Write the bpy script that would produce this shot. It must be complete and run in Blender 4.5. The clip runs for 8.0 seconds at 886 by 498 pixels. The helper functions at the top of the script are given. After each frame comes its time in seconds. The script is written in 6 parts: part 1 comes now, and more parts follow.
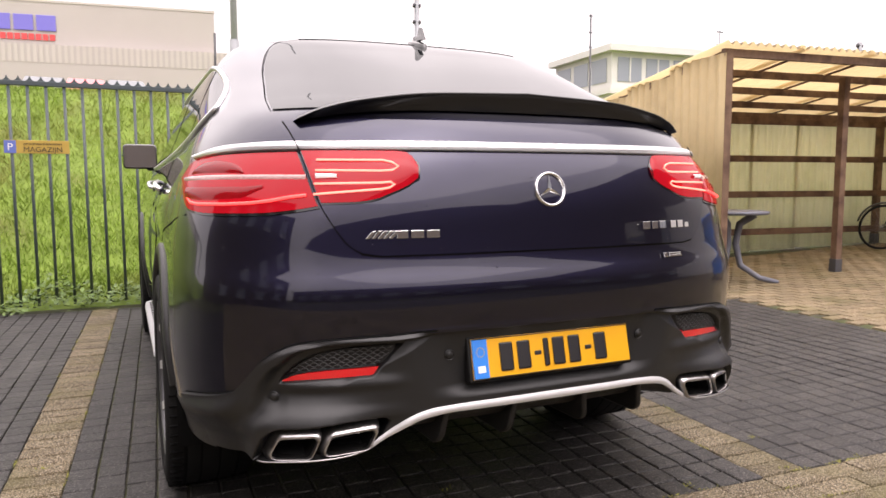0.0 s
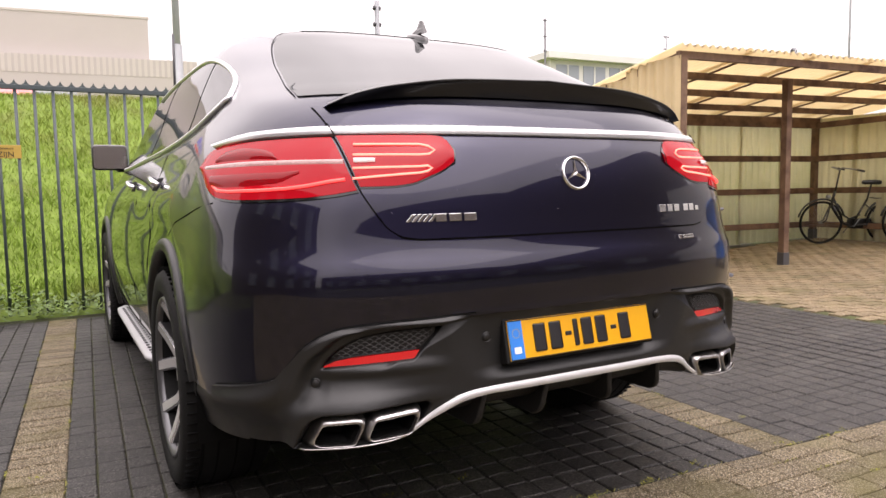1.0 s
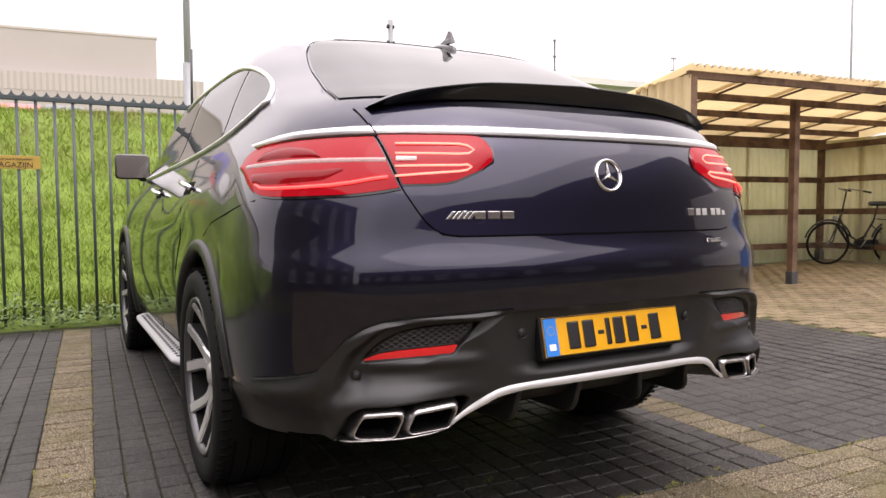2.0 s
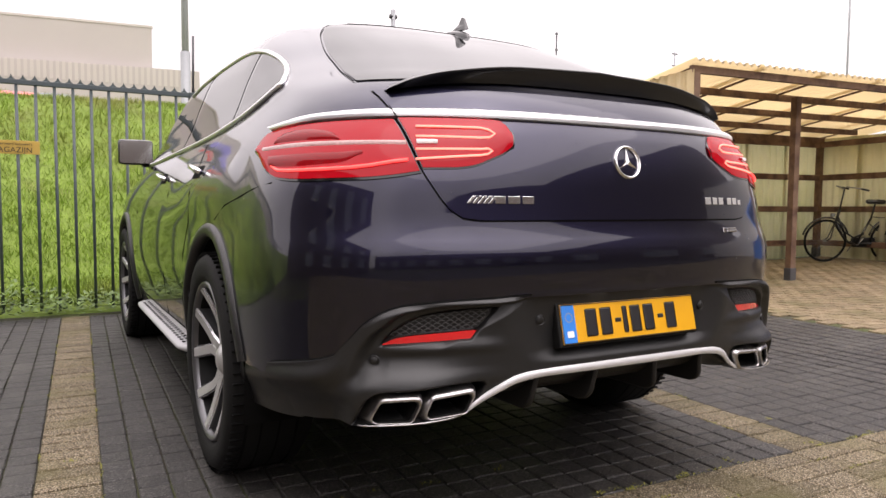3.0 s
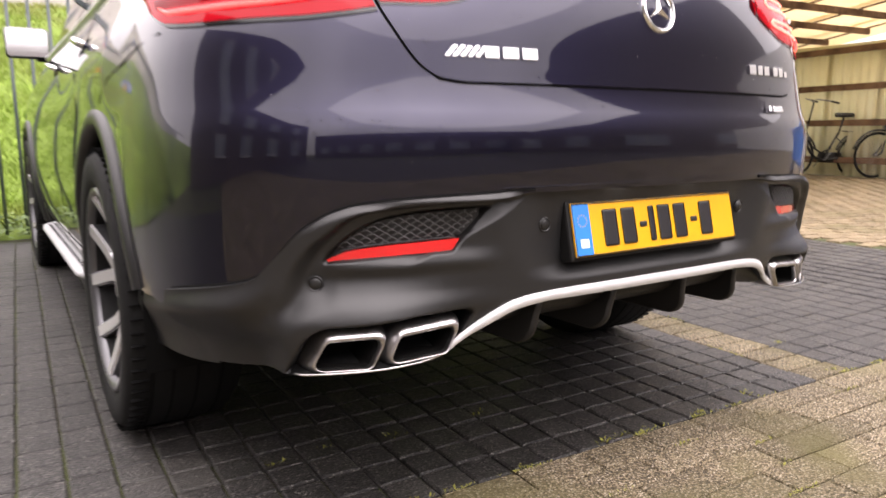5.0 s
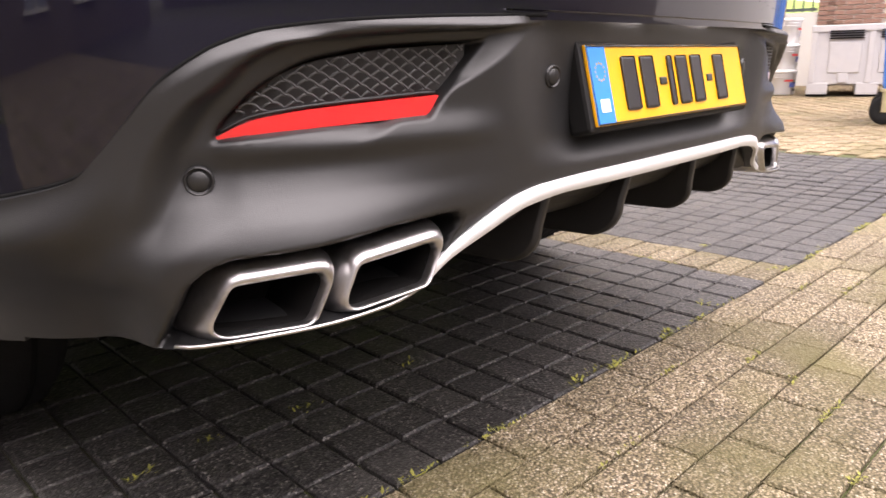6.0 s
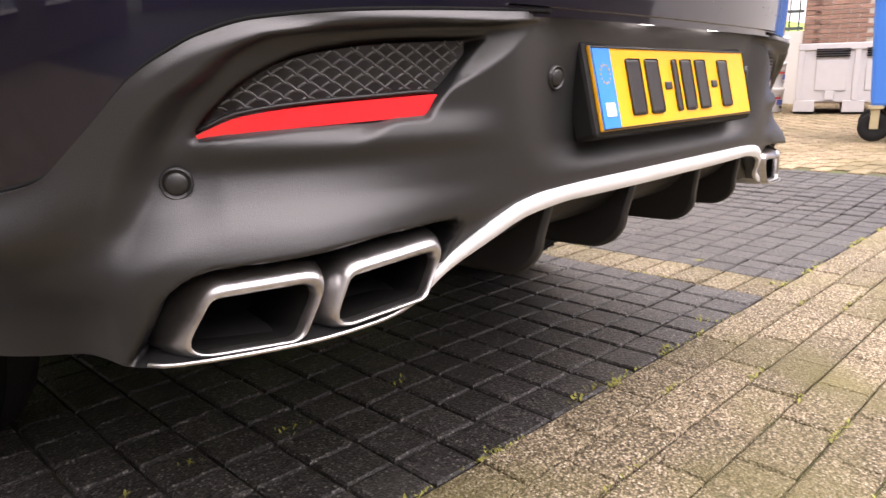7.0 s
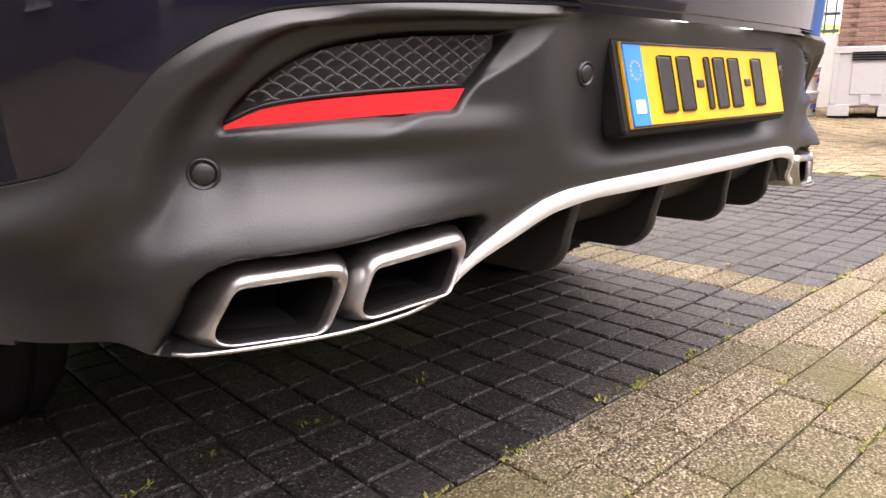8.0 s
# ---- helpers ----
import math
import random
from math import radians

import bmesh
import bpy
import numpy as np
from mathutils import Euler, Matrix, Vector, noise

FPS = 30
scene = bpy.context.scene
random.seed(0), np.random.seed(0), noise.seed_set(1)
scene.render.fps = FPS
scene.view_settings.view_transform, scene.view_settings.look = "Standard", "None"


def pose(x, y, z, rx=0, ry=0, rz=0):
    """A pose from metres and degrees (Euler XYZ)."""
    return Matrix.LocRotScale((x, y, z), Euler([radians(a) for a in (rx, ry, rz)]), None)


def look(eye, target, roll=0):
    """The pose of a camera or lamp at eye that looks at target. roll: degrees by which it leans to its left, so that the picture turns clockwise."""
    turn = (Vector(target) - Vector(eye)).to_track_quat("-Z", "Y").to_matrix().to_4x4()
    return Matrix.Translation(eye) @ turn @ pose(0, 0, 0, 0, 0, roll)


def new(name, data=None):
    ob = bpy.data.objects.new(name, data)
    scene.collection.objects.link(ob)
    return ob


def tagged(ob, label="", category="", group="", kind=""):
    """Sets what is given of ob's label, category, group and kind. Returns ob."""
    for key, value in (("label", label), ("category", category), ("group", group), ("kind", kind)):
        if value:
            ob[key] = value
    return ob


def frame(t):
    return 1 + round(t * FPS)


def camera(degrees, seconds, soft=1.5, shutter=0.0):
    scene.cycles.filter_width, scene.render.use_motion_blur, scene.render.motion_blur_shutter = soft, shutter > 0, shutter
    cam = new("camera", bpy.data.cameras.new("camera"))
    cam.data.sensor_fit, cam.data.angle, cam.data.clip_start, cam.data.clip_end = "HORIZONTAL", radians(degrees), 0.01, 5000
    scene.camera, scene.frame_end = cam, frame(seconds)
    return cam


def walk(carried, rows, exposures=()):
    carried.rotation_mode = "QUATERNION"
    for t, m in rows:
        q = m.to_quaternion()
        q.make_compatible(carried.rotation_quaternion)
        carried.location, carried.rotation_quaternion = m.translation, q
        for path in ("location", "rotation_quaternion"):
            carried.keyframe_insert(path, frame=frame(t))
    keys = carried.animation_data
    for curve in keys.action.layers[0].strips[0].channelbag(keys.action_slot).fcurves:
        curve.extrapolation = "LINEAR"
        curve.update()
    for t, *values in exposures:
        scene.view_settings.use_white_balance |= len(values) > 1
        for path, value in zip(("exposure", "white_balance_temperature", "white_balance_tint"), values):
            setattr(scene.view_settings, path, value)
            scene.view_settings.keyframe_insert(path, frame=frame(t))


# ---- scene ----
cam = camera(64.2, 8.0, shutter=0.4)
PATH = [
    (0, (-1.095, -1.65, 1.114), (-0.275, 0.164, 0.921), -0.1),
    (0.5, (-1.252, -1.57, 1.077), (-0.34, 0.2, 0.892), -0.8),
    (1, (-1.33, -1.556, 1.053), (-0.361, 0.185, 0.88), -0.9),
    (1.5, (-1.388, -1.564, 1.02), (-0.426, 0.186, 0.909), -0.7),
    (3, (-1.492, -1.502, 0.965), (-0.508, 0.235, 0.837), 0.4),
    (3.5, (-1.491, -1.505, 0.963), (-0.521, 0.239, 0.827), 0.6),
    (4, (-1.483, -1.489, 0.951), (-0.513, 0.254, 0.809), 0.6),
    (4.2, (-1.478, -1.434, 0.928), (-0.5, 0.303, 0.768), 0.4),
    (4.4, (-1.466, -1.362, 0.908), (-0.467, 0.359, 0.717), 0.4),
    (4.5, (-1.439, -1.323, 0.892), (-0.43, 0.391, 0.677), 0.5),
    (4.6, (-1.418, -1.259, 0.869), (-0.384, 0.437, 0.632), -0.1),
    (4.7, (-1.374, -1.205, 0.867), (-0.339, 0.484, 0.595), -0.0),
    (5.8, (-1.116, -0.563, 0.683), (0.23, 0.835, 0.199), -1.2),
    (6, (-1.101, -0.51, 0.672), (0.301, 0.819, 0.157), -1.3),
    (6.5, (-1.078, -0.471, 0.662), (0.399, 0.78, 0.159), -1.1),
    (7, (-1.07, -0.466, 0.651), (0.364, 0.847, 0.181), -1.0),
    (7.5, (-1.069, -0.461, 0.645), (0.327, 0.893, 0.179), -0.7),
    (8, (-1.067, -0.463, 0.644), (0.319, 0.901, 0.177), -0.5),
]
walk(cam, [(t, look(eye, target, roll)) for t, eye, target, roll in PATH],
     [(0, 1.04, 6700, 22), (3.0, 0.86, 6600, 20), (4.0, 0.90, 6600, 20), (4.7, 1.34, 6650, 21), (6.0, 1.93, 6650, 23), (7.0, 1.92, 6650, 23), (7.5, 1.82, 6650, 23), (8.0, 1.98, 6650, 22)])

# ---------------------------------------------------------------- light
world = bpy.data.worlds.new("overcast_sky")
scene.world = world
world.use_nodes = True
wn, wl = world.node_tree.nodes, world.node_tree.links
SUN_EL, SUN_AZ = radians(60), radians(165)
sky = wn.new("ShaderNodeTexSky")
sky.sky_type, sky.sun_disc = "NISHITA", False
sky.sun_elevation, sky.sun_rotation = SUN_EL, SUN_AZ
sky.air_density, sky.dust_density, sky.ozone_density = 1.0, 4.0, 1.0
grey = wn.new("ShaderNodeHueSaturation")
grey.inputs["Saturation"].default_value = 0.12
wl.new(sky.outputs[0], grey.inputs["Color"])
cloud = wn.new("ShaderNodeMix")
cloud.data_type = "RGBA"
cloud.inputs[0].default_value = 0.8
cloud.inputs[7].default_value = (8.4, 8.2, 8.0, 1)
wl.new(grey.outputs[0], cloud.inputs[6])
# an overcast sky is brighter overhead than at the horizon, with soft cloud texture
heaven = wn.new("ShaderNodeTexCoord").outputs["Generated"]
up = wn.new("ShaderNodeSeparateXYZ")
wl.new(heaven, up.inputs[0])
rise = wn.new("ShaderNodeMapRange")
rise.inputs[3].default_value, rise.inputs[4].default_value = 0.58, 1.85
height = wn.new("ShaderNodeMath")
height.operation, height.use_clamp = "POWER", True
height.inputs[1].default_value = 1.8
wl.new(up.outputs[2], height.inputs[0])
wl.new(height.outputs[0], rise.inputs[0])
puffs = wn.new("ShaderNodeTexNoise")
puffs.inputs["Scale"].default_value, puffs.inputs["Detail"].default_value = 2.2, 4
wl.new(heaven, puffs.inputs["Vector"])
soft_puffs = wn.new("ShaderNodeMapRange")
soft_puffs.inputs[1].default_value, soft_puffs.inputs[2].default_value = 0.3, 0.7
soft_puffs.inputs[3].default_value, soft_puffs.inputs[4].default_value = 0.82, 1.18
wl.new(puffs.outputs["Fac"], soft_puffs.inputs[0])
both_ways = wn.new("ShaderNodeMath")
both_ways.operation = "MULTIPLY"
wl.new(rise.outputs[0], both_ways.inputs[0])
wl.new(soft_puffs.outputs[0], both_ways.inputs[1])
shaded = wn.new("ShaderNodeVectorMath")
shaded.operation = "SCALE"
wl.new(cloud.outputs[2], shaded.inputs[0])
wl.new(both_ways.outputs[0], shaded.inputs[3])
wl.new(shaded.outputs[0], wn["Background"].inputs[0])
wn["Background"].inputs[1].default_value = 0.15
sun = new("sun", bpy.data.lights.new("sun", "SUN"))
sun.data.energy, sun.data.angle, sun.data.color = 0.8, radians(75), (1.0, 0.97, 0.93)
sun.matrix_world = look((math.sin(SUN_AZ) * 60, math.cos(SUN_AZ) * 60, math.tan(SUN_EL) * 60), (0, 0, 0))


# ---------------------------------------------------------------- materials
def material(name, colour, rough=0.5, metal=0.0, coat=0.0, spec=0.5, vary=0.0, scale=20.0, bump=0.0, bump_scale=60.0,
             second=None, second_scale=3.0, second_at=(0.45, 0.65), emit=None, power=0.0, random_tint=0.0, island=False, fine=None):
    """Principled surface with two scales of mottling and a fine relief."""
    m = bpy.data.materials.new(name)
    m.use_nodes = True
    n, l = m.node_tree.nodes, m.node_tree.links
    b = n["Principled BSDF"]
    b.inputs["Base Color"].default_value = (*colour, 1)
    b.inputs["Roughness"].default_value, b.inputs["Metallic"].default_value = rough, metal
    b.inputs["Coat Weight"].default_value, b.inputs["Coat Roughness"].default_value = coat, 0.03
    b.inputs["Specular IOR Level"].default_value = spec
    where = n.new("ShaderNodeTexCoord").outputs["Object"]
    col = None
    if vary or second:
        tex = n.new("ShaderNodeTexNoise")
        tex.inputs["Scale"].default_value, tex.inputs["Detail"].default_value = scale, 6
        l.new(where, tex.inputs["Vector"])
        mix = n.new("ShaderNodeMix")
        mix.data_type = "RGBA"
        mix.inputs[6].default_value = (*[c * (1 - vary) for c in colour], 1)
        mix.inputs[7].default_value = (*[min(1, c * (1 + vary)) for c in colour], 1)
        l.new(tex.outputs["Fac"], mix.inputs[0])
        col = mix.outputs[2]
    if second:
        tex2 = n.new("ShaderNodeTexNoise")
        tex2.inputs["Scale"].default_value, tex2.inputs["Detail"].default_value = second_scale, 8
        l.new(where, tex2.inputs["Vector"])
        ramp = n.new("ShaderNodeValToRGB")
        ramp.color_ramp.elements[0].position, ramp.color_ramp.elements[1].position = second_at
        l.new(tex2.outputs["Fac"], ramp.inputs[0])
        mix2 = n.new("ShaderNodeMix")
        mix2.data_type = "RGBA"
        l.new(ramp.outputs[0], mix2.inputs[0])
        l.new(col, mix2.inputs[6])
        mix2.inputs[7].default_value = (*second, 1)
        col = mix2.outputs[2]
    if fine:
        # fine speckle of stones or dust: (colour, scale, threshold)
        vor = n.new("ShaderNodeTexVoronoi")
        vor.inputs["Scale"].default_value = fine[1]
        l.new(where, vor.inputs["Vector"])
        sep = n.new("ShaderNodeSeparateColor")
        l.new(vor.outputs["Color"], sep.inputs[0])
        gt = n.new("ShaderNodeMath")
        gt.operation = "GREATER_THAN"
        gt.inputs[1].default_value = fine[2]
        l.new(sep.outputs[0], gt.inputs[0])
        near = n.new("ShaderNodeMath")
        near.operation = "LESS_THAN"
        near.inputs[1].default_value = 0.42
        l.new(vor.outputs["Distance"], near.inputs[0])
        both = n.new("ShaderNodeMath")
        both.operation = "MULTIPLY"
        l.new(gt.outputs[0], both.inputs[0])
        l.new(near.outputs[0], both.inputs[1])
        mixf = n.new("ShaderNodeMix")
        mixf.data_type = "RGBA"
        l.new(both.outputs[0], mixf.inputs[0])
        l.new(col, mixf.inputs[6])
        mixf.inputs[7].default_value = (*fine[0], 1)
        col = mixf.outputs[2]
    if random_tint and col:
        src = n.new("ShaderNodeNewGeometry").outputs["Random Per Island"] if island else n.new("ShaderNodeObjectInfo").outputs["Random"]
        mr = n.new("ShaderNodeMapRange")
        mr.inputs[3].default_value, mr.inputs[4].default_value = 1 - random_tint, 1 + random_tint
        l.new(src, mr.inputs[0])
        hs = n.new("ShaderNodeHueSaturation")
        l.new(mr.outputs[0], hs.inputs["Value"])
        l.new(col, hs.inputs["Color"])
        col = hs.outputs[0]
    if col:
        l.new(col, b.inputs["Base Color"])
    if bump:
        bt = n.new("ShaderNodeTexNoise")
        bt.inputs["Scale"].default_value, bt.inputs["Detail"].default_value = bump_scale, 5
        l.new(where, bt.inputs["Vector"])
        bp = n.new("ShaderNodeBump")
        bp.inputs["Strength"].default_value, bp.inputs["Distance"].default_value = bump, 0.01
        l.new(bt.outputs["Fac"], bp.inputs["Height"])
        l.new(bp.outputs[0], b.inputs["Normal"])
    if emit:
        b.inputs["Emission Color"].default_value = (*emit, 1)
        b.inputs["Emission Strength"].default_value = power
    return m


PAINT = material("navy_car_paint", (0.0120, 0.0112, 0.0285), 0.34, 1.0, coat=1.0, spec=0.0, vary=0.25, scale=900)
SPOILER = material("spoiler_black", (0.004, 0.004, 0.005), 0.32, spec=0.3, coat=0.3)
FAR_PANE = material("far_pane", (0.24, 0.26, 0.30), 0.12)
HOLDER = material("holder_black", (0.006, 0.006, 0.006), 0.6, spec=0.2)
GLOSS_BLACK = material("gloss_black", (0.006, 0.006, 0.007), 0.12, coat=0.6)
GAP = material("gap_black", (0.004, 0.004, 0.004), 0.9, spec=0.1)
PLASTIC = material("grey_plastic", (0.0078, 0.0078, 0.0081), 0.40, spec=0.48, vary=0.18, scale=30, bump=0.12, bump_scale=900, second=(0.0098, 0.0099, 0.0103), second_scale=6)
MESH_WIRE = material("mesh_wire", (0.050, 0.050, 0.051), 0.38)
OUTLET = material("outlet_backing", (0.024, 0.0235, 0.023), 0.6, spec=0.4)
DIFFUSER = material("diffuser_plastic", (0.0080, 0.0076, 0.0074), 0.5, spec=0.28, vary=0.2, scale=30, bump=0.1, bump_scale=600)
TRIM = material("bright_window_trim", (0.78, 0.78, 0.79), 0.30, 0.85)
CHROME = material("chrome", (0.85, 0.85, 0.86), 0.08, 1.0)
SATIN = material("satin_silver", (0.60, 0.60, 0.61), 0.40, 0.40, vary=0.05, scale=40)
STEEL = material("exhaust_steel", (0.50, 0.49, 0.49), 0.30, 1.0, vary=0.16, scale=140, bump=0.02, bump_scale=400, second=(0.30, 0.285, 0.28), second_scale=30, second_at=(0.48, 0.72))
SOOT_SHADE = material("exhaust_inside", (0.0035, 0.0032, 0.003), 0.85, spec=0.1, vary=0.4, scale=80)
GLASS = material("tinted_glass", (0.012, 0.013, 0.014), 0.03, coat=0.0, spec=0.5)
TYRE = material("tyre_rubber", (0.007, 0.007, 0.007), 0.75, spec=0.18, vary=0.25, scale=40, bump=0.2, bump_scale=300)
RIM = material("rim_silver", (0.44, 0.435, 0.43), 0.38, 0.45, vary=0.08, scale=60)
RIM_EDGE = material("rim_polished_edge", (0.72, 0.72, 0.73), 0.22, 0.9)
WATER = material("rain_water", (0.95, 0.95, 0.95), 0.02, spec=0.5)
WATER.node_tree.nodes["Principled BSDF"].inputs["Transmission Weight"].default_value = 1.0
WATER.node_tree.nodes["Principled BSDF"].inputs["IOR"].default_value = 1.33
BOARD = material("brushed_board", (0.42, 0.42, 0.43), 0.5, 0.25, vary=0.08, scale=50)
RIM_DARK = material("rim_titanium", (0.12, 0.12, 0.125), 0.35, 0.8)
DISC = material("brake_disc", (0.16, 0.155, 0.15), 0.45, 1.0)
LENS = material("red_lens", (0.20, 0.002, 0.006), 0.1, coat=0.6, spec=0.0, emit=(1.0, 0.010, 0.024), power=0.13)
LENS_DARK = material("red_lens_dark", (0.15, 0.002, 0.004), 0.12, coat=0.6, spec=0.0, emit=(1.0, 0.01, 0.02), power=0.045)
LED_RED = material("led_strip_red", (0.9, 0.05, 0.04), 0.3, emit=(1.0, 0.07, 0.06), power=1.1)
LED = material("led_strip", (0.9, 0.12, 0.08), 0.3, emit=(1.0, 0.26, 0.19), power=1.1)
CLEAR_LENS = material("clear_lens", (0.34, 0.20, 0.19), 0.15, coat=0.6, emit=(1.0, 0.5, 0.45), power=0.04, vary=0.6, scale=160)
REFLECTOR = material("red_reflector", (0.62, 0.008, 0.012), 0.15, coat=1.0, vary=0.1, scale=300)
PLATE = material("plate_yellow", (0.60, 0.30, 0.003), 0.35, vary=0.04, scale=30)
PLATE_BLUE = material("plate_blue", (0.02, 0.18, 0.58), 0.35)
WHITE = material("white_plastic", (0.75, 0.75, 0.75), 0.4)
INK = material("black_ink", (0.012, 0.011, 0.012), 0.35)
LAMP = material("plate_lamp", (0.9, 0.9, 0.9), 0.3, emit=(1, 0.97, 0.9), power=3.0)


def aggregate(name, stones, moss, moss_at, scale, rough=0.8, spec=0.3, tint=0.2, island=False, relief_depth=0.004):
    """Washed concrete: small stones of many tints in a darker matrix, with mossy or dirty patches."""
    m = material(name, stones[1], rough, spec=spec)
    n, l = m.node_tree.nodes, m.node_tree.links
    b = n["Principled BSDF"]
    where = n.new("ShaderNodeNewGeometry").outputs["Position"]
    vor = n.new("ShaderNodeTexVoronoi")
    vor.inputs["Scale"].default_value = scale
    l.new(where, vor.inputs["Vector"])
    sep = n.new("ShaderNodeSeparateColor")
    l.new(vor.outputs["Color"], sep.inputs[0])
    ramp = n.new("ShaderNodeValToRGB")
    el = ramp.color_ramp.elements
    el[0].position, el[0].color = 0.0, (*stones[0], 1)
    el[1].position, el[1].color = 1.0, (*stones[-1], 1)
    for k, c in enumerate(stones[1:-1]):
        e = el.new((k + 1) / (len(stones) - 1))
        e.color = (*c, 1)
    l.new(sep.outputs[0], ramp.inputs[0])
    # the matrix between the stones
    gap = n.new("ShaderNodeMapRange")
    gap.inputs[1].default_value, gap.inputs[2].default_value = 0.35, 0.75
    l.new(vor.outputs["Distance"], gap.inputs[0])
    mix = n.new("ShaderNodeMix")
    mix.data_type = "RGBA"
    l.new(gap.outputs[0], mix.inputs[0])
    l.new(ramp.outputs[0], mix.inputs[6])
    mix.inputs[7].default_value = (*[c * 0.55 for c in stones[0]], 1)
    # patches
    tex = n.new("ShaderNodeTexNoise")
    tex.inputs["Scale"].default_value, tex.inputs["Detail"].default_value = 2.6, 8
    l.new(where, tex.inputs["Vector"])
    pr = n.new("ShaderNodeMapRange")
    pr.inputs[1].default_value, pr.inputs[2].default_value = moss_at
    pr.inputs[4].default_value = 0.85
    l.new(tex.outputs["Fac"], pr.inputs[0])
    mix2 = n.new("ShaderNodeMix")
    mix2.data_type = "RGBA"
    l.new(pr.outputs[0], mix2.inputs[0])
    l.new(mix.outputs[2], mix2.inputs[6])
    mix2.inputs[7].default_value = (*moss, 1)
    src = n.new("ShaderNodeNewGeometry").outputs["Random Per Island"] if island else n.new("ShaderNodeObjectInfo").outputs["Random"]
    mr = n.new("ShaderNodeMapRange")
    mr.inputs[3].default_value, mr.inputs[4].default_value = 1 - tint, 1 + tint
    l.new(src, mr.inputs[0])
    hs = n.new("ShaderNodeHueSaturation")
    l.new(mr.outputs[0], hs.inputs["Value"])
    l.new(mix2.outputs[2], hs.inputs["Color"])
    l.new(hs.outputs[0], b.inputs["Base Color"])
    rough_tex = n.new("ShaderNodeTexNoise")
    rough_tex.inputs["Scale"].default_value, rough_tex.inputs["Detail"].default_value = 70, 6
    l.new(where, rough_tex.inputs["Vector"])
    height = n.new("ShaderNodeMath")
    height.operation = "SUBTRACT"
    l.new(rough_tex.outputs["Fac"], height.inputs[0])
    l.new(vor.outputs["Distance"], height.inputs[1])
    bp = n.new("ShaderNodeBump")
    bp.inputs["Strength"].default_value, bp.inputs["Distance"].default_value = 1.0, relief_depth
    l.new(height.outputs[0], bp.inputs["Height"])
    l.new(bp.outputs[0], b.inputs["Normal"])
    return m


DARK_STONES = ((0.0125, 0.0113, 0.0106), (0.026, 0.0234, 0.0221), (0.033, 0.0298, 0.0280), (0.042, 0.0380, 0.0358), (0.13, 0.122, 0.110))
TAN_STONES = ((0.078, 0.062, 0.037), (0.14, 0.112, 0.068), (0.19, 0.152, 0.093), (0.25, 0.203, 0.13), (0.28, 0.222, 0.155), (0.42, 0.37, 0.285))
YARD_STONES = ((0.18, 0.135, 0.08), (0.225, 0.172, 0.102), (0.26, 0.20, 0.12), (0.30, 0.24, 0.152), (0.38, 0.32, 0.23))
PAVER_DARK = aggregate("dark_paver", DARK_STONES, (0.050, 0.047, 0.042), (0.55, 0.78), 190, 0.58, 0.38, 0.22, relief_depth=0.002)
PAVER_DARK_FAR = aggregate("dark_paver_far", DARK_STONES, (0.050, 0.047, 0.042), (0.55, 0.78), 190, 0.58, 0.38, 0.22, True, 0.002)
PAVER_LIGHT = aggregate("tan_paver", TAN_STONES, (0.10, 0.088, 0.036), (0.47, 0.70), 195, 0.8, 0.25, 0.16)
PAVER_LIGHT_FAR = aggregate("tan_paver_far", TAN_STONES, (0.10, 0.088, 0.036), (0.47, 0.70), 195, 0.8, 0.25, 0.16, True)
PAVER_YARD = aggregate("yard_brick", YARD_STONES, (0.125, 0.105, 0.050), (0.46, 0.70), 120, 0.8, 0.25, 0.15, True)
SOIL = material("mossy_joint_soil", (0.034, 0.029, 0.020), 0.95, vary=0.5, scale=40, bump=0.8, bump_scale=120, second=(0.052, 0.062, 0.014), second_scale=2.2, second_at=(0.42, 0.6))
GRASS_BASE = material("grass_bank_soil", (0.125, 0.185, 0.024), 0.95, vary=0.5, scale=6, bump=0.7, bump_scale=40, second=(0.085, 0.08, 0.02), second_scale=1.4, second_at=(0.55, 0.8))
GRASS = material("grass_blades", (0.20, 0.30, 0.032), 0.7, vary=0.4, scale=1.2, second=(0.22, 0.24, 0.05), second_scale=0.7, random_tint=0.24, island=True)
WEED = material("weed_leaves", (0.085, 0.14, 0.030), 0.6, vary=0.4, scale=30, random_tint=0.3, island=True)
MOSS = material("joint_moss", (0.17, 0.165, 0.028), 0.8, vary=0.4, scale=30, random_tint=0.3, island=True)
FENCE = material("green_fence_paint", (0.046, 0.062, 0.066), 0.45, vary=0.25, scale=60)
WOOD = material("stained_timber", (0.165, 0.098, 0.060), 0.75, vary=0.4, scale=18, bump=0.4, bump_scale=90, second=(0.07, 0.033, 0.02), second_scale=5)
CLAD_BEIGE = material("beige_cladding", (0.40, 0.365, 0.345), 0.7, vary=0.05, scale=0.5)
CLAD_RIB = material("ribbed_cladding", (0.46, 0.42, 0.39), 0.6, vary=0.05, scale=0.6)
OFFICE = material("office_white", (0.58, 0.565, 0.54), 0.7, vary=0.06, scale=0.5)
POLE = material("galvanised_pole", (0.26, 0.27, 0.28), 0.5, 0.3, vary=0.1, scale=12)
POLE_DARK = material("dark_pole", (0.06, 0.06, 0.065), 0.5)
ZINC = material("yellow_zinc", (0.42, 0.36, 0.22), 0.45, 0.5, vary=0.15, scale=40)
BLUE_BIN = material("blue_container_plastic", (0.035, 0.15, 0.50), 0.4, vary=0.08, scale=9)
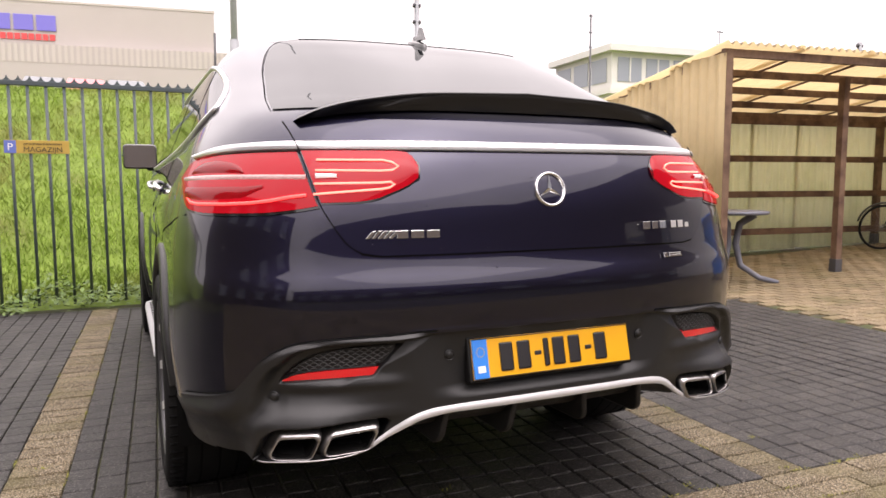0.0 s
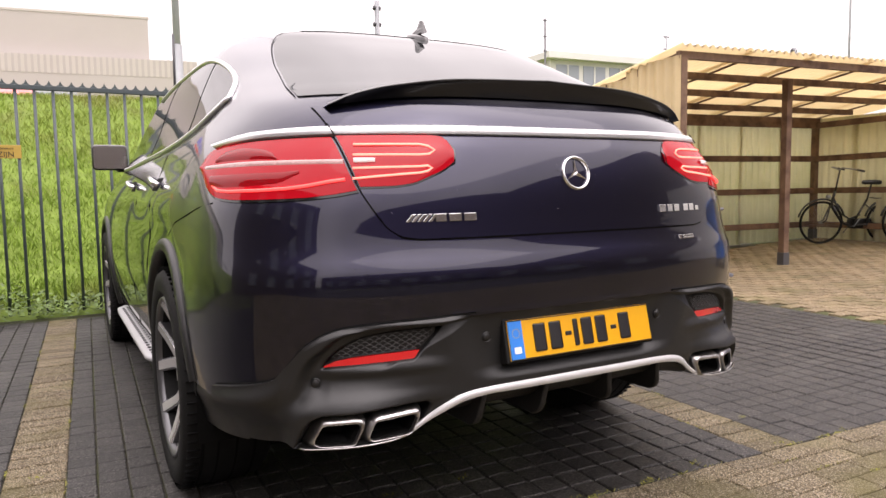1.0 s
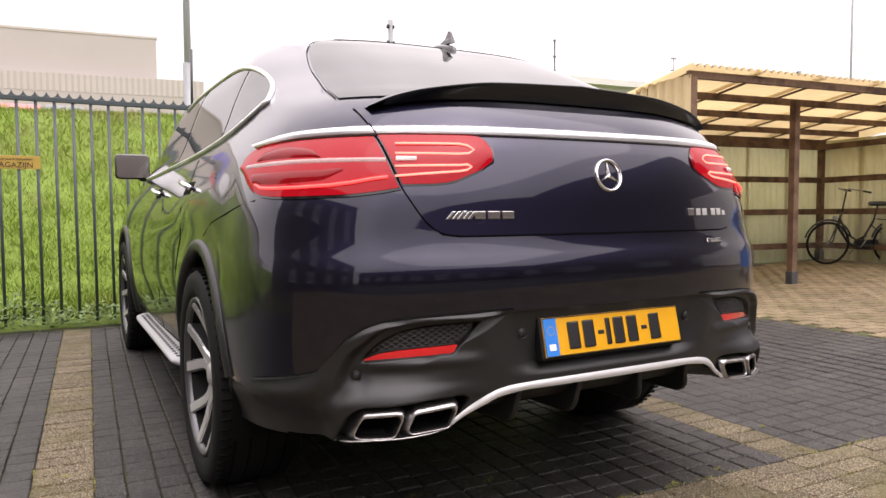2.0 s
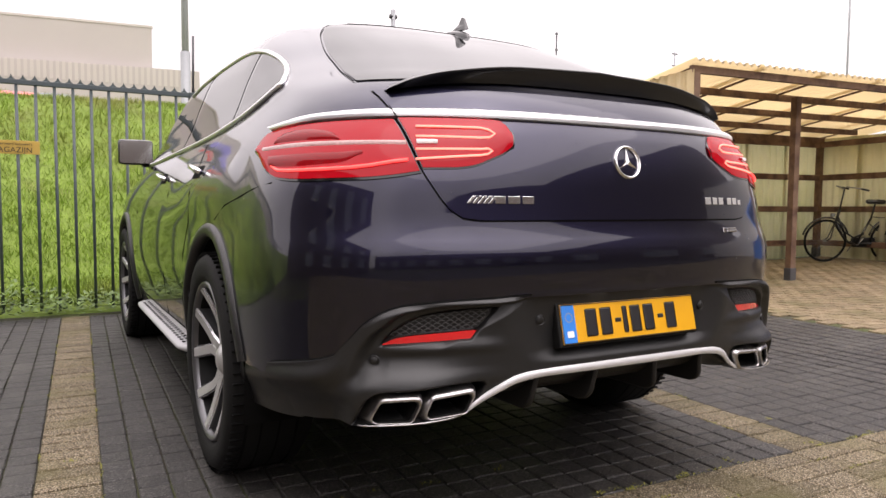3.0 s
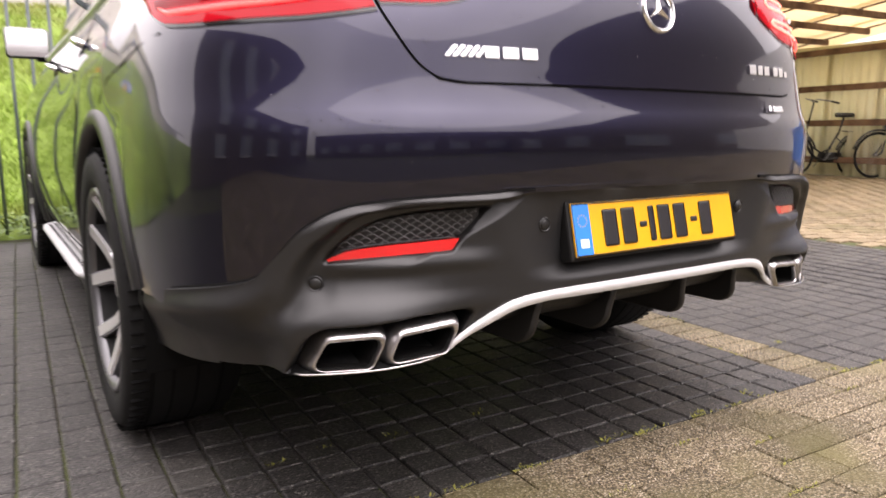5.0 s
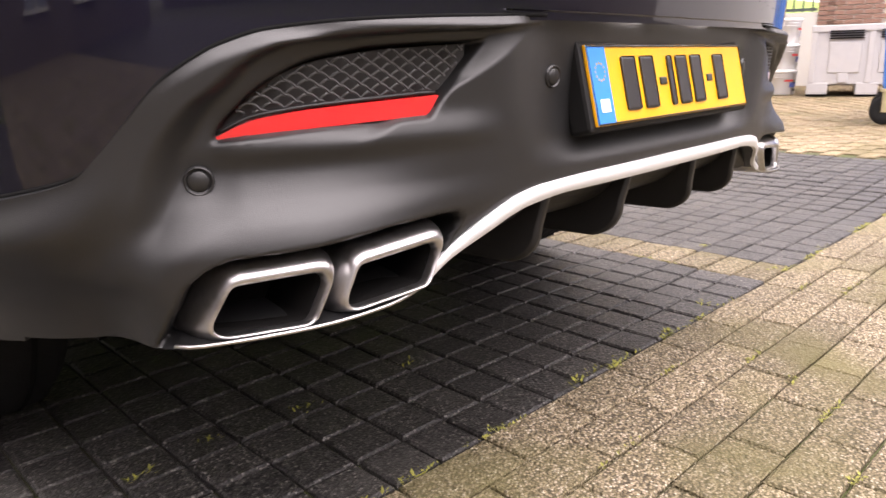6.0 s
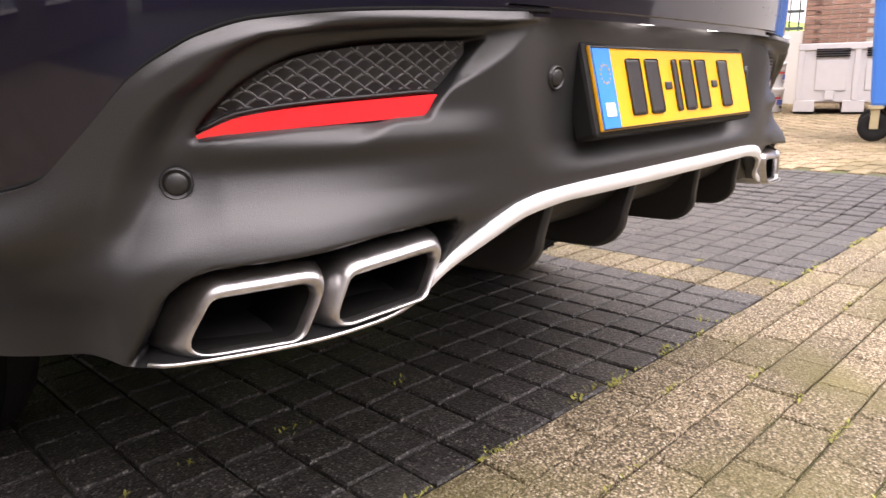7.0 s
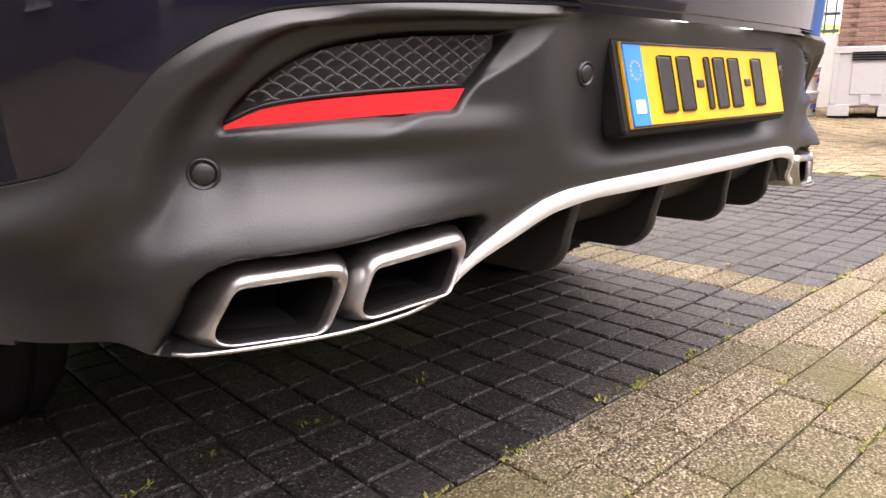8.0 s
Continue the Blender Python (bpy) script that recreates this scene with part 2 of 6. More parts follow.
GREY_CRATE = material("grey_crate_plastic", (0.41, 0.40, 0.405), 0.55, vary=0.08, scale=12)
BRICK = material("red_brick", (0.25, 0.145, 0.11), 0.85, vary=0.35, scale=30, bump=0.5, bump_scale=90, random_tint=0.18)
BRICK_FAR = material("brown_brick_wall", (0.105, 0.086, 0.078), 0.85, vary=0.3, scale=9, bump=0.5, bump_scale=60)
MORTAR = material("mortar", (0.38, 0.35, 0.31), 0.9, vary=0.15, scale=40)
SIGN_YELLOW = material("sign_yellow", (0.42, 0.28, 0.05), 0.5, vary=0.05, scale=30)
SIGN_BLUE = material("sign_blue", (0.10, 0.14, 0.42), 0.5)
LETTER_BLUE = material("letter_blue", (0.16, 0.14, 0.50), 0.5)
LETTER_RED = material("letter_red", (0.60, 0.06, 0.06), 0.5)
TABLE_GREY = material("table_grey", (0.13, 0.135, 0.165), 0.5, vary=0.1, scale=15)
BIKE_BLACK = material("bicycle_black", (0.012, 0.012, 0.012), 0.3, coat=0.4)
BUCKET = material("bucket_white", (0.70, 0.70, 0.71), 0.4)
CAR_RED = material("far_car_red", (0.55, 0.06, 0.06), 0.3, coat=0.8)
CAR_DARK = material("far_car_dark", (0.05, 0.06, 0.07), 0.3, coat=0.8)


def sheet_plastic(name, colour, dirt, through_part):
    """Corrugated translucent roofing with grime."""
    m = material(name, colour, 0.5, vary=0.12, scale=12, second=dirt, second_scale=2.5, second_at=(0.5, 0.75))
    n, l = m.node_tree.nodes, m.node_tree.links
    b, out = n["Principled BSDF"], n["Material Output"]
    tr = n.new("ShaderNodeBsdfTranslucent")
    tr.inputs["Color"].default_value = (*colour, 1)
    mix = n.new("ShaderNodeMixShader")
    mix.inputs[0].default_value = through_part
    l.new(b.outputs[0], mix.inputs[1])
    l.new(tr.outputs[0], mix.inputs[2])
    l.new(mix.outputs[0], out.inputs["Surface"])
    return m


SHEET_WALL = sheet_plastic("yellow_corrugated_sheet", (0.50, 0.385, 0.20), (0.37, 0.275, 0.135), 0.3)
SHEET_BACK = sheet_plastic("pale_corrugated_sheet", (0.74, 0.715, 0.56), (0.50, 0.50, 0.28), 0.6)
SHEET_ROOF = sheet_plastic("cream_corrugated_roof", (0.76, 0.67, 0.49), (0.60, 0.51, 0.33), 0.88)


# ---------------------------------------------------------------- mesh helpers
def finish(name, verts, faces, mat, parent=None, label="", smooth=True):
    me = bpy.data.meshes.new(name)
    me.from_pydata([tuple(v) for v in verts], [], faces)
    me.materials.append(mat)
    if smooth:
        me.polygons.foreach_set("use_smooth", [True] * len(me.polygons))
    me.update()
    ob = new(name, me)
    ob.parent = parent
    return tagged(ob, label)


def part(name, bm, mat, parent=None, label="", smooth=False):
    bmesh.ops.recalc_face_normals(bm, faces=bm.faces[:])
    me = bpy.data.meshes.new(name)
    bm.to_mesh(me)
    bm.free()
    me.materials.append(mat)
    if smooth:
        me.polygons.foreach_set("use_smooth", [True] * len(me.polygons))
    ob = new(name, me)
    ob.parent = parent
    return tagged(ob, label)


def thing(name, label, category, at=(0, 0, 0), turn=0.0, group="", kind=""):
    e = new(name)
    e.matrix_world = pose(*at, 0, 0, turn)
    e.empty_display_size = 0.1
    return tagged(e, label, category, group, kind)


def add_box(bm, lo, hi, bevel=0.0, turn=None):
    made = bmesh.ops.create_cube(bm, size=1.0)["verts"]
    c = [(a + b) / 2 for a, b in zip(lo, hi)]
    d = [abs(b - a) for a, b in zip(lo, hi)]
    for v in made:
        v.co = Vector((v.co.x * d[0] + c[0], v.co.y * d[1] + c[1], v.co.z * d[2] + c[2]))
        if turn is not None:
            v.co = turn @ v.co
    if bevel:
        edges = list({e for v in made for e in v.link_edges})
        bmesh.ops.bevel(bm, geom=edges, offset=bevel, segments=2, affect="EDGES", profile=0.5)
    return made


def box(name, lo, hi, mat, parent=None, label="", bevel=0.0, turn=None):
    bm = bmesh.new()
    add_box(bm, lo, hi, bevel, turn)
    return part(name, bm, mat, parent, label)


def add_tube(bm, pts, r, seg=8, closed=False, r_end=None):
    """A round tube along points."""
    pts = [Vector(p) for p in pts]
    rings = []
    n = len(pts)
    side = None
    for i, p in enumerate(pts):
        a = pts[(i - 1) % n] if closed or i else p
        b = pts[(i + 1) % n] if closed or i < n - 1 else p
        d = (b - a).normalized()
        if side is None:
            side = d.orthogonal().normalized()
        side = (side - d * side.dot(d)).normalized()
        up = d.cross(side)
        rr = r if r_end is None else r + (r_end - r) * i / max(1, n - 1)
        rings.append([bm.verts.new(p + (side * math.cos(2 * math.pi * k / seg) + up * math.sin(2 * math.pi * k / seg)) * rr) for k in range(seg)])
    for i in range(n if closed else n - 1):
        a, b = rings[i], rings[(i + 1) % n]
        for k in range(seg):
            bm.faces.new((a[k], a[(k + 1) % seg], b[(k + 1) % seg], b[k]))
    if not closed:
        bm.faces.new(rings[0][::-1])
        bm.faces.new(rings[-1])


def tube(name, pts, r, mat, parent=None, label="", seg=8, closed=False, r_end=None):
    bm = bmesh.new()
    add_tube(bm, pts, r, seg, closed, r_end)
    return part(name, bm, mat, parent, label, smooth=True)


def spun(profile, seg=48, axis="x", centre=(0, 0, 0), closed=False):
    """Verts and faces of a profile of (along, radius) turned round an axis."""
    verts, faces = [], []
    n = len(profile)
    for k in range(seg):
        a = 2 * math.pi * k / seg
        for along, r in profile:
            c, s = r * math.cos(a), r * math.sin(a)
            verts.append((along + centre[0], c + centre[1], s + centre[2]) if axis == "x" else (c + centre[0], s + centre[1], along + centre[2]))
    for k in range(seg):
        for i in range(n if closed else n - 1):
            j = (i + 1) % n
            faces.append((k * n + i, k * n + j, (k + 1) % seg * n + j, (k + 1) % seg * n + i))
    return verts, faces


def curve(keys, z):
    """Smooth monotone interpolation through (place, value) keys."""
    if z <= keys[0][0]:
        return keys[0][1]
    if z >= keys[-1][0]:
        return keys[-1][1]
    i = 0
    while keys[i + 1][0] < z:
        i += 1

    def slope(j):
        if j == 0 or j == len(keys) - 1:
            j = min(j, len(keys) - 2)
            return (keys[j + 1][1] - keys[j][1]) / (keys[j + 1][0] - keys[j][0])
        a = (keys[j][1] - keys[j - 1][1]) / (keys[j][0] - keys[j - 1][0])
        b = (keys[j + 1][1] - keys[j][1]) / (keys[j + 1][0] - keys[j][0])
        return 0 if a * b <= 0 else 2 * a * b / (a + b)
    h = keys[i + 1][0] - keys[i][0]
    t = (z - keys[i][0]) / h
    return ((2 * t**3 - 3 * t**2 + 1) * keys[i][1] + (t**3 - 2 * t * t + t) * h * slope(i)
            + (3 * t * t - 2 * t**3) * keys[i + 1][1] + (t**3 - t * t) * h * slope(i + 1))


def smooth(a, b, x):
    t = min(1.0, max(0.0, (x - a) / (b - a)))
    return t * t * (3 - 2 * t)


def patch(name, fn, us, vs, mat, parent, label="", skirt=None, flip=False, smooth_shade=True):
    """A sheet fn(u, v, off) at off 0, with a rim down to off = skirt."""
    nu, nv = len(us), len(vs)
    verts = [fn(u, v, 0.0) for u in us for v in vs]
    faces = [(i * nv + j, (i + 1) * nv + j, (i + 1) * nv + j + 1, i * nv + j + 1) for i in range(nu - 1) for j in range(nv - 1)]
    if skirt is not None:
        ring = [(i, 0) for i in range(nu)] + [(nu - 1, j) for j in range(1, nv)] + [(i, nv - 1) for i in range(nu - 2, -1, -1)] + [(0, j) for j in range(nv - 2, 0, -1)]
        base = len(verts)
        for i, j in ring:
            verts.append(fn(us[i], vs[j], 0.0))
        low = len(verts)
        for i, j in ring:
            verts.append(fn(us[i], vs[j], skirt))
        m = len(ring)
        faces += [(base + k, low + k, low + (k + 1) % m, base + (k + 1) % m) for k in range(m)]
    if flip:
        faces = [f[::-1] for f in faces]
    return finish(name, verts, faces, mat, parent, label, smooth_shade)


def span(a, b, n):
    return [a + (b - a) * i / (n - 1) for i in range(n)]


# ---------------------------------------------------------------- ground
def ground_z(x, y=0.0):
    """The yard climbs gently towards the shed."""
    return 0.027 * max(0.0, x - 1.8) * smooth(1.8, 3.2, x)


TILT_GRID = radians(-2.4)          # the paving runs slightly askew to the car


def grid_point(gx, gy):
    c, s = math.cos(TILT_GRID), math.sin(TILT_GRID)
    return c * gx - s * gy, c * gy + s * gx + 0.235


STRIP_A, STRIP_B, STRIP_W = -1.58, 1.065, 0.205     # tan dividing strips between the bays
DARK_BEYOND = -3.8                    # out of view the paving is laid dark to darken the bumper's reflection


def build_ground():
    verts, faces = [], []
    xs = [-600, -150, -40, -12, -5, -2, 0, 1.8] + span(2.0, 9.6, 20) + [14, 30, 90, 250, 600]
    ys = [-600, -150, -40, -15, -6, -2, 0, 2, 4, 5.6, 8, 14, 40, 150, 700]
    for x in xs:
        for y in ys:
            verts.append((x, y, ground_z(min(x, 12)) - 0.0115))
    n = len(ys)
    faces = [(i * n + j, (i + 1) * n + j, (i + 1) * n + j + 1, i * n + j + 1) for i in range(len(xs) - 1) for j in range(n - 1)]
    g = finish("ground", verts, faces, SOIL, None, "mossy sand between and beyond the paving stones")
    return tagged(g, category="ground", kind="structure")


ground = build_ground()

# ---------------------------------------------------------------- the car
WID = [(.2, .90), (.35, .95), (.5, .975), (.65, .985), (.8, .98), (.95, .965), (1.05, .945), (1.15, .915), (1.22, .885), (1.3, .845), (1.42, .80), (1.55, .745), (1.62, .695), (1.66, .635), (1.69, .53), (1.71, .37), (1.722, .2)]
REAR = [(.2, .10), (.35, .025), (.45, .015), (.6, .012), (.74, 0.0), (.8, -.004), (.845, 0.0), (.87, .010), (.915, .022), (.95, .027), (1.05, .04), (1.15, .065), (1.2, .09), (1.25, .12), (1.3, .175), (1.335, .245), (1.36, .31), (1.42, .455), (1.5, .645), (1.58, .84), (1.63, .965), (1.655, 1.05), (1.675, 1.16), (1.695, 1.31), (1.712, 1.55), (1.722, 1.85)]
DEEP = [(.2, .5), (.5, .65), (1.0, .68), (1.2, .85), (1.42, .9), (1.55, .7), (1.722, .3)]
NOSE = [(.2, 4.72), (.35, 4.84), (.6, 4.88), (.85, 4.84), (1.0, 4.66), (1.07, 4.3), (1.12, 3.95), (1.18, 3.66), (1.3, 3.46), (1.42, 3.26), (1.55, 3.0), (1.62, 2.86), (1.67, 2.7), (1.7, 2.5), (1.722, 2.4)]
NOSE_DEEP = [(.2, .55), (.9, .7), (1.15, .5), (1.4, .35), (1.715, .15)]
CL_TOP = [(0, .722), (.345, .722), (.467, .719), (.6, .714), (.70, .704), (.742, .690), (.763, .677), (.786, .658), (.811, .623), (.831, .594), (.846, .574), (.862, .565), (.885, .557), (.923, .545), (.955, .529), (.975, .484)]
AXLE_R, AXLE_F, WHEEL_R = 1.11, 4.01, 0.393


def rear_point(a, z, off=0.0):
    """Point of the tail at the turn a (0 at the middle, 90 degrees on the flank; negative on the left), off metres proud."""
    s = -1 if a < 0 else 1
    a = min(abs(a), math.pi / 2)

    def at(a, z):
        return Vector((curve(WID, z) * math.sin(a) ** (2 / 3), curve(REAR, z) + curve(DEEP, z) * (1 - max(0.0, math.cos(a)) ** (2 / 3)), z))
    p = at(a, z)
    if off:
        h = 0.01
        a0, a1 = (a - h, a + h) if h < a < math.pi / 2 - h else ((a, a + h) if a <= h else (a - h, a))
        da = at(a1, z) - at(a0, z)
        dz = at(a, z + 0.004) - at(a, z - 0.004)
        p = p + da.cross(dz).normalized() * off
    return Vector((s * p.x, p.y, p.z))


def turn_of(x, z):
    q = min(1.0, abs(x) / curve(WID, z))
    return math.copysign(math.asin(q ** 1.5), x)


def tail(x, z, off=0.0):
    return rear_point(turn_of(x, z), z, off)


def haunch(y, z):
    """The muscular swell over the rear wheel, sharp along its shoulder."""
    return 0.020 * smooth(0.66, 0.95, y) * smooth(2.3, 1.3, y) * smooth(0.86, 1.01, z) * smooth(1.145, 1.03, z)


def flank_x(y, z):
    """Half width at y along the car."""
    w, r, d = curve(WID, z) + haunch(y, z), curve(REAR, z), curve(DEEP, z)
    f, fd = curve(NOSE, z), curve(NOSE_DEEP, z)
    if y < r + d:
        return w * max(0.0, 1 - max(0.0, 1 - max(0.0, y - r) / d) ** 3) ** (1 / 3)
    if y > f - fd:
        return w * max(0.0, 1 - min(1.0, (y - f + fd) / fd) ** 3) ** (1 / 3)
    return w


def flank(side, y, z, off=0.0):
    h = 0.01
    x = flank_x(y, z)
    dy = Vector((flank_x(y + h, z) - flank_x(y - h, z), 2 * h, 0))
    dz = Vector((flank_x(y, z + h) - flank_x(y, z - h), 0, 2 * h))
    nrm = dy.cross(dz).normalized()
    p = Vector((x, y, z)) + nrm * off
    return Vector((side * p.x, p.y, p.z))


car = thing("car", "dark navy coupe SUV parked on the paving, tail lights on", "car")


def build_shell():
    zs = span(.27, .36, 4) + span(.39, 1.28, 38) + span(1.29, 1.42, 10) + span(1.44, 1.66, 12) + [1.67, 1.68, 1.688, 1.695, 1.702, 1.708, 1.713, 1.717, 1.72, 1.722]
    half = []
    for z in zs:
        w, r, d, f, fd = curve(WID, z), curve(REAR, z), curve(DEEP, z), curve(NOSE, z), curve(NOSE_DEEP, z)
        row = [(w * math.sin(a) ** (2 / 3), r + d * (1 - max(0, math.cos(a)) ** (2 / 3))) for a in [math.pi / 2 * (k / 30) for k in range(31)]]
        row += [(w + haunch(y, z), y) for y in span(r + d, f - fd, 62)[1:-1]]
        row += [(w * math.cos(a) ** (2 / 3) if a < math.pi / 2 - 1e-6 else 0.0, f - fd + fd * math.sin(a) ** (2 / 3)) for a in [math.pi / 2 * (k / 20) for k in range(21)]]
        half.append(row)
    n = len(half[0])
    verts, ring = [], 2 * n - 2
    for z, row in zip(zs, half):
        pts = row + [(-x, y) for x, y in row[-2:0:-1]]
        for x, y in pts:
            v = Vector((x, y, z))
            if abs(x) > 0.6 and z < 0.95:
                for ax in (AXLE_R, AXLE_F):
                    q = Vector((y - ax, z - WHEEL_R))
                    if abs(q.length - 0.455) < 0.028:
                        q = q.normalized() * 0.455
                        v.y, v.z = ax + q.x, WHEEL_R + q.y
            edge = curve(CL_TOP, abs(x)) - 0.005
            if y < 0.62 and abs(z - edge) < 0.0125:
                v = tail(x, edge)
            verts.append(v)
    faces = []
    for i in range(len(zs) - 1):
        for k in range(ring):
            f = (i * ring + k, i * ring + (k + 1) % ring, (i + 1) * ring + (k + 1) % ring, (i + 1) * ring + k)
            hole = all(verts[j].y < 0.63 and verts[j].z < curve(CL_TOP, abs(verts[j].x)) - 0.003 for j in f)
            for ax in (AXLE_R, AXLE_F):
                if all(abs(verts[j].x) > 0.6 and math.hypot(verts[j].y - ax, verts[j].z - WHEEL_R) < 0.457 for j in f):
                    hole = True
            if all(abs(verts[j].x) > 0.6 and verts[j].y < 0.72 and verts[j].z < 0.492 for j in f):
                hole = True
            if not hole:
                faces.append(f)
    faces.append(tuple(range((len(zs) - 1) * ring, len(zs) * ring)))
    return finish("body_shell", verts, faces, PAINT, car, "dark navy metallic paintwork with rain drops")


build_shell()
# the dark underside and the wheel wells
bm = bmesh.new()
add_box(bm, (-0.62, 0.85, 0.27), (0.62, 4.6, 0.60), 0.04)
add_box(bm, (-0.66, 0.30, 0.36), (0.66, 0.95, 0.62), 0.04)
add_box(bm, (-0.90, 1.62, 0.24), (0.90, 3.5, 0.42), 0.03)
part("underbody", bm, GAP, car)
for sx in (-1, 1):
    for ax in (AXLE_R, AXLE_F):
        vs, fs = [], []
        for k in range(25):
            a = math.radians(-15 + 210 * k / 24)
            for x in (0.60, 0.968):
                vs.append((sx * x, ax + 0.458 * math.cos(a), WHEEL_R + 0.458 * math.sin(a)))
        fs = [(2 * k, 2 * k + 1, 2 * k + 3, 2 * k + 2) for k in range(24)]
        finish("wheel_well", vs, fs, GAP, car)
        # flared arch lip
        prof = [(0.452, -0.03), (0.452, 0.008), (0.460, 0.014), (0.478, 0.014), (0.494, 0.008), (0.498, -0.004)]
        vs, fs = [], []
        for k in range(41):
            a = math.radians(-8 + (177 if ax == AXLE_R else 196) * k / 40)
            for r, o in prof:
                y, z = ax + r * math.cos(a), WHEEL_R + r * math.sin(a)
                vs.append(flank(sx, y, max(0.28, z), o))
        m = len(prof)
        fs = [(k * m + i, k * m + i + 1, (k + 1) * m + i + 1, (k + 1) * m + i) for k in range(40) for i in range(m - 1)]
        finish("arch_lip", vs, fs if sx > 0 else [f[::-1] for f in fs], PLASTIC, car)

# tailgate, laid just proud of the shell over a black gap
GATE = [(.922, .495), (.928, .541), (.943, .568), (.958, .583), (1.0, .610), (1.056, .637), (1.15, .657), (1.214, .668), (1.3, .69), (1.34, .70)]
us, vs = span(-1, 1, 61), [.922, .924, .928, .934, .943, .95, .958] + span(.97, 1.276, 22)
patch("tailgate_gap", lambda u, v, o: tail(u * (curve(GATE, v) + 0.0034), v - (0.0042 if v < 0.93 else 0), 0.0015 + o), us, vs, GAP, car)
patch("tailgate", lambda u, v, o: tail(u * curve(GATE, v), v, 0.005 + o), us, vs, PAINT, car, skirt=-0.006)

# chrome strip across the tail
STRIP_TOP = [(0, 1.214), (.4, 1.214), (.68, 1.213), (.82, 1.207), (.90, 1.180)]
STRIP_LOW = [(0, 1.190), (.4, 1.190), (.68, 1.191), (.82, 1.188), (.90, 1.171)]


def strip_fn(u, v, o):
    x = u * 0.888
    lo, hi = curve(STRIP_LOW, abs(x)), curve(STRIP_TOP, abs(x))
    z = lo + (hi - lo) * v
    return tail(x, z, 0.012 + 0.006 * math.sin(v * math.pi) + o)


patch("chrome_strip", strip_fn, span(-1, 1, 81), span(0, 1, 6), TRIM, car, "polished chrome strip", skirt=-0.014)

for sx in (-1, 1):
    tube("strip_gap", [tail(sx * curve(GATE, z), z, 0.017) for z in span(1.186, 1.217, 6)], 0.0018, GAP, car, seg=6)

# spoiler lip
SP_TOP = [(0, 1.368), (.3, 1.357), (.5, 1.332), (.60, 1.307), (.662, 1.279)]
SP_LOW = [(0, 1.312), (.3, 1.310), (.5, 1.300), (.60, 1.287), (.662, 1.276)]
SP_Y = [(0, .165), (.3, .175), (.5, .205), (.60, .236), (.662, .268)]


def spoiler_fn(u, v, o):
    x = u * 0.662
    ax = abs(x)
    top, low, y = curve(SP_TOP, ax), curve(SP_LOW, ax), curve(SP_Y, ax)
    foot = tail(x, low - 0.004, 0.004)
    fore = tail(x * 0.97, top + 0.012, -0.004)
    lip = Vector((x, y, top))
    if v < 0.5:
        t = v / 0.5
        p = foot.lerp(lip, t)
        p.y += 0.002 * math.sin(t * math.pi) * smooth(.66, .58, ax)
        p.y -= 0.004 * smooth(0.8, 1.0, t)
        return p
    t = (v - 0.5) / 0.5
    p = lip.lerp(fore, t)
    p.z += 0.005 * math.sin(t * math.pi)
    return p


patch("spoiler", spoiler_fn, span(-1, 1, 61), span(0, 1, 25), SPOILER, car, "gloss black spoiler lip", flip=True)

# rear window with its black border
GL_HALF = [(1.31, .695), (1.345, .690), (1.38, .678), (1.42, .663), (1.48, .643), (1.554, .608), (1.6, .572), (1.622, .545), (1.634, .51), (1.640, .46)]
patch("rear_window", lambda u, v, o: tail(u * curve(GL_HALF, v), v, 0.004 + o), span(-1, 1, 41), span(1.315, 1.640, 26), GLASS, car, "tinted rear window", skirt=-0.006)
for sx in (-1, 1):
    tube("window_seal", [tail(sx * (curve(GL_HALF, z) + 0.006), z, 0.003) for z in span(1.315, 1.640, 26)], 0.0015, GAP, car, seg=6)
tube("roof_seam", [tail(x, 1.642, 0.003) for x in span(-0.464, 0.464, 40)], 0.0032, GAP, car, seg=6)


# tail lights
def light_fn(a0, a1, top, low, sx, off, seam=0.0):
    """A lens between two turns; with seam > 0 its near end follows the tailgate gap outside it, with seam < 0 its far end inside it."""
    def fn(u, v, o):
        a = a0 + (a1 - a0) * u
        lo, hi = curve(low, math.degrees(a)), curve(top, math.degrees(a))
        z = lo + (hi - lo) * v
        if seam:
            edge = turn_of(curve(GATE, z) + seam, z)
            a = edge + (a1 - edge) * u if seam > 0 else a0 + (edge - a0) * u
        return rear_point(sx * a, z, off + 0.006 * math.sin(v * math.pi) + o)
    return fn


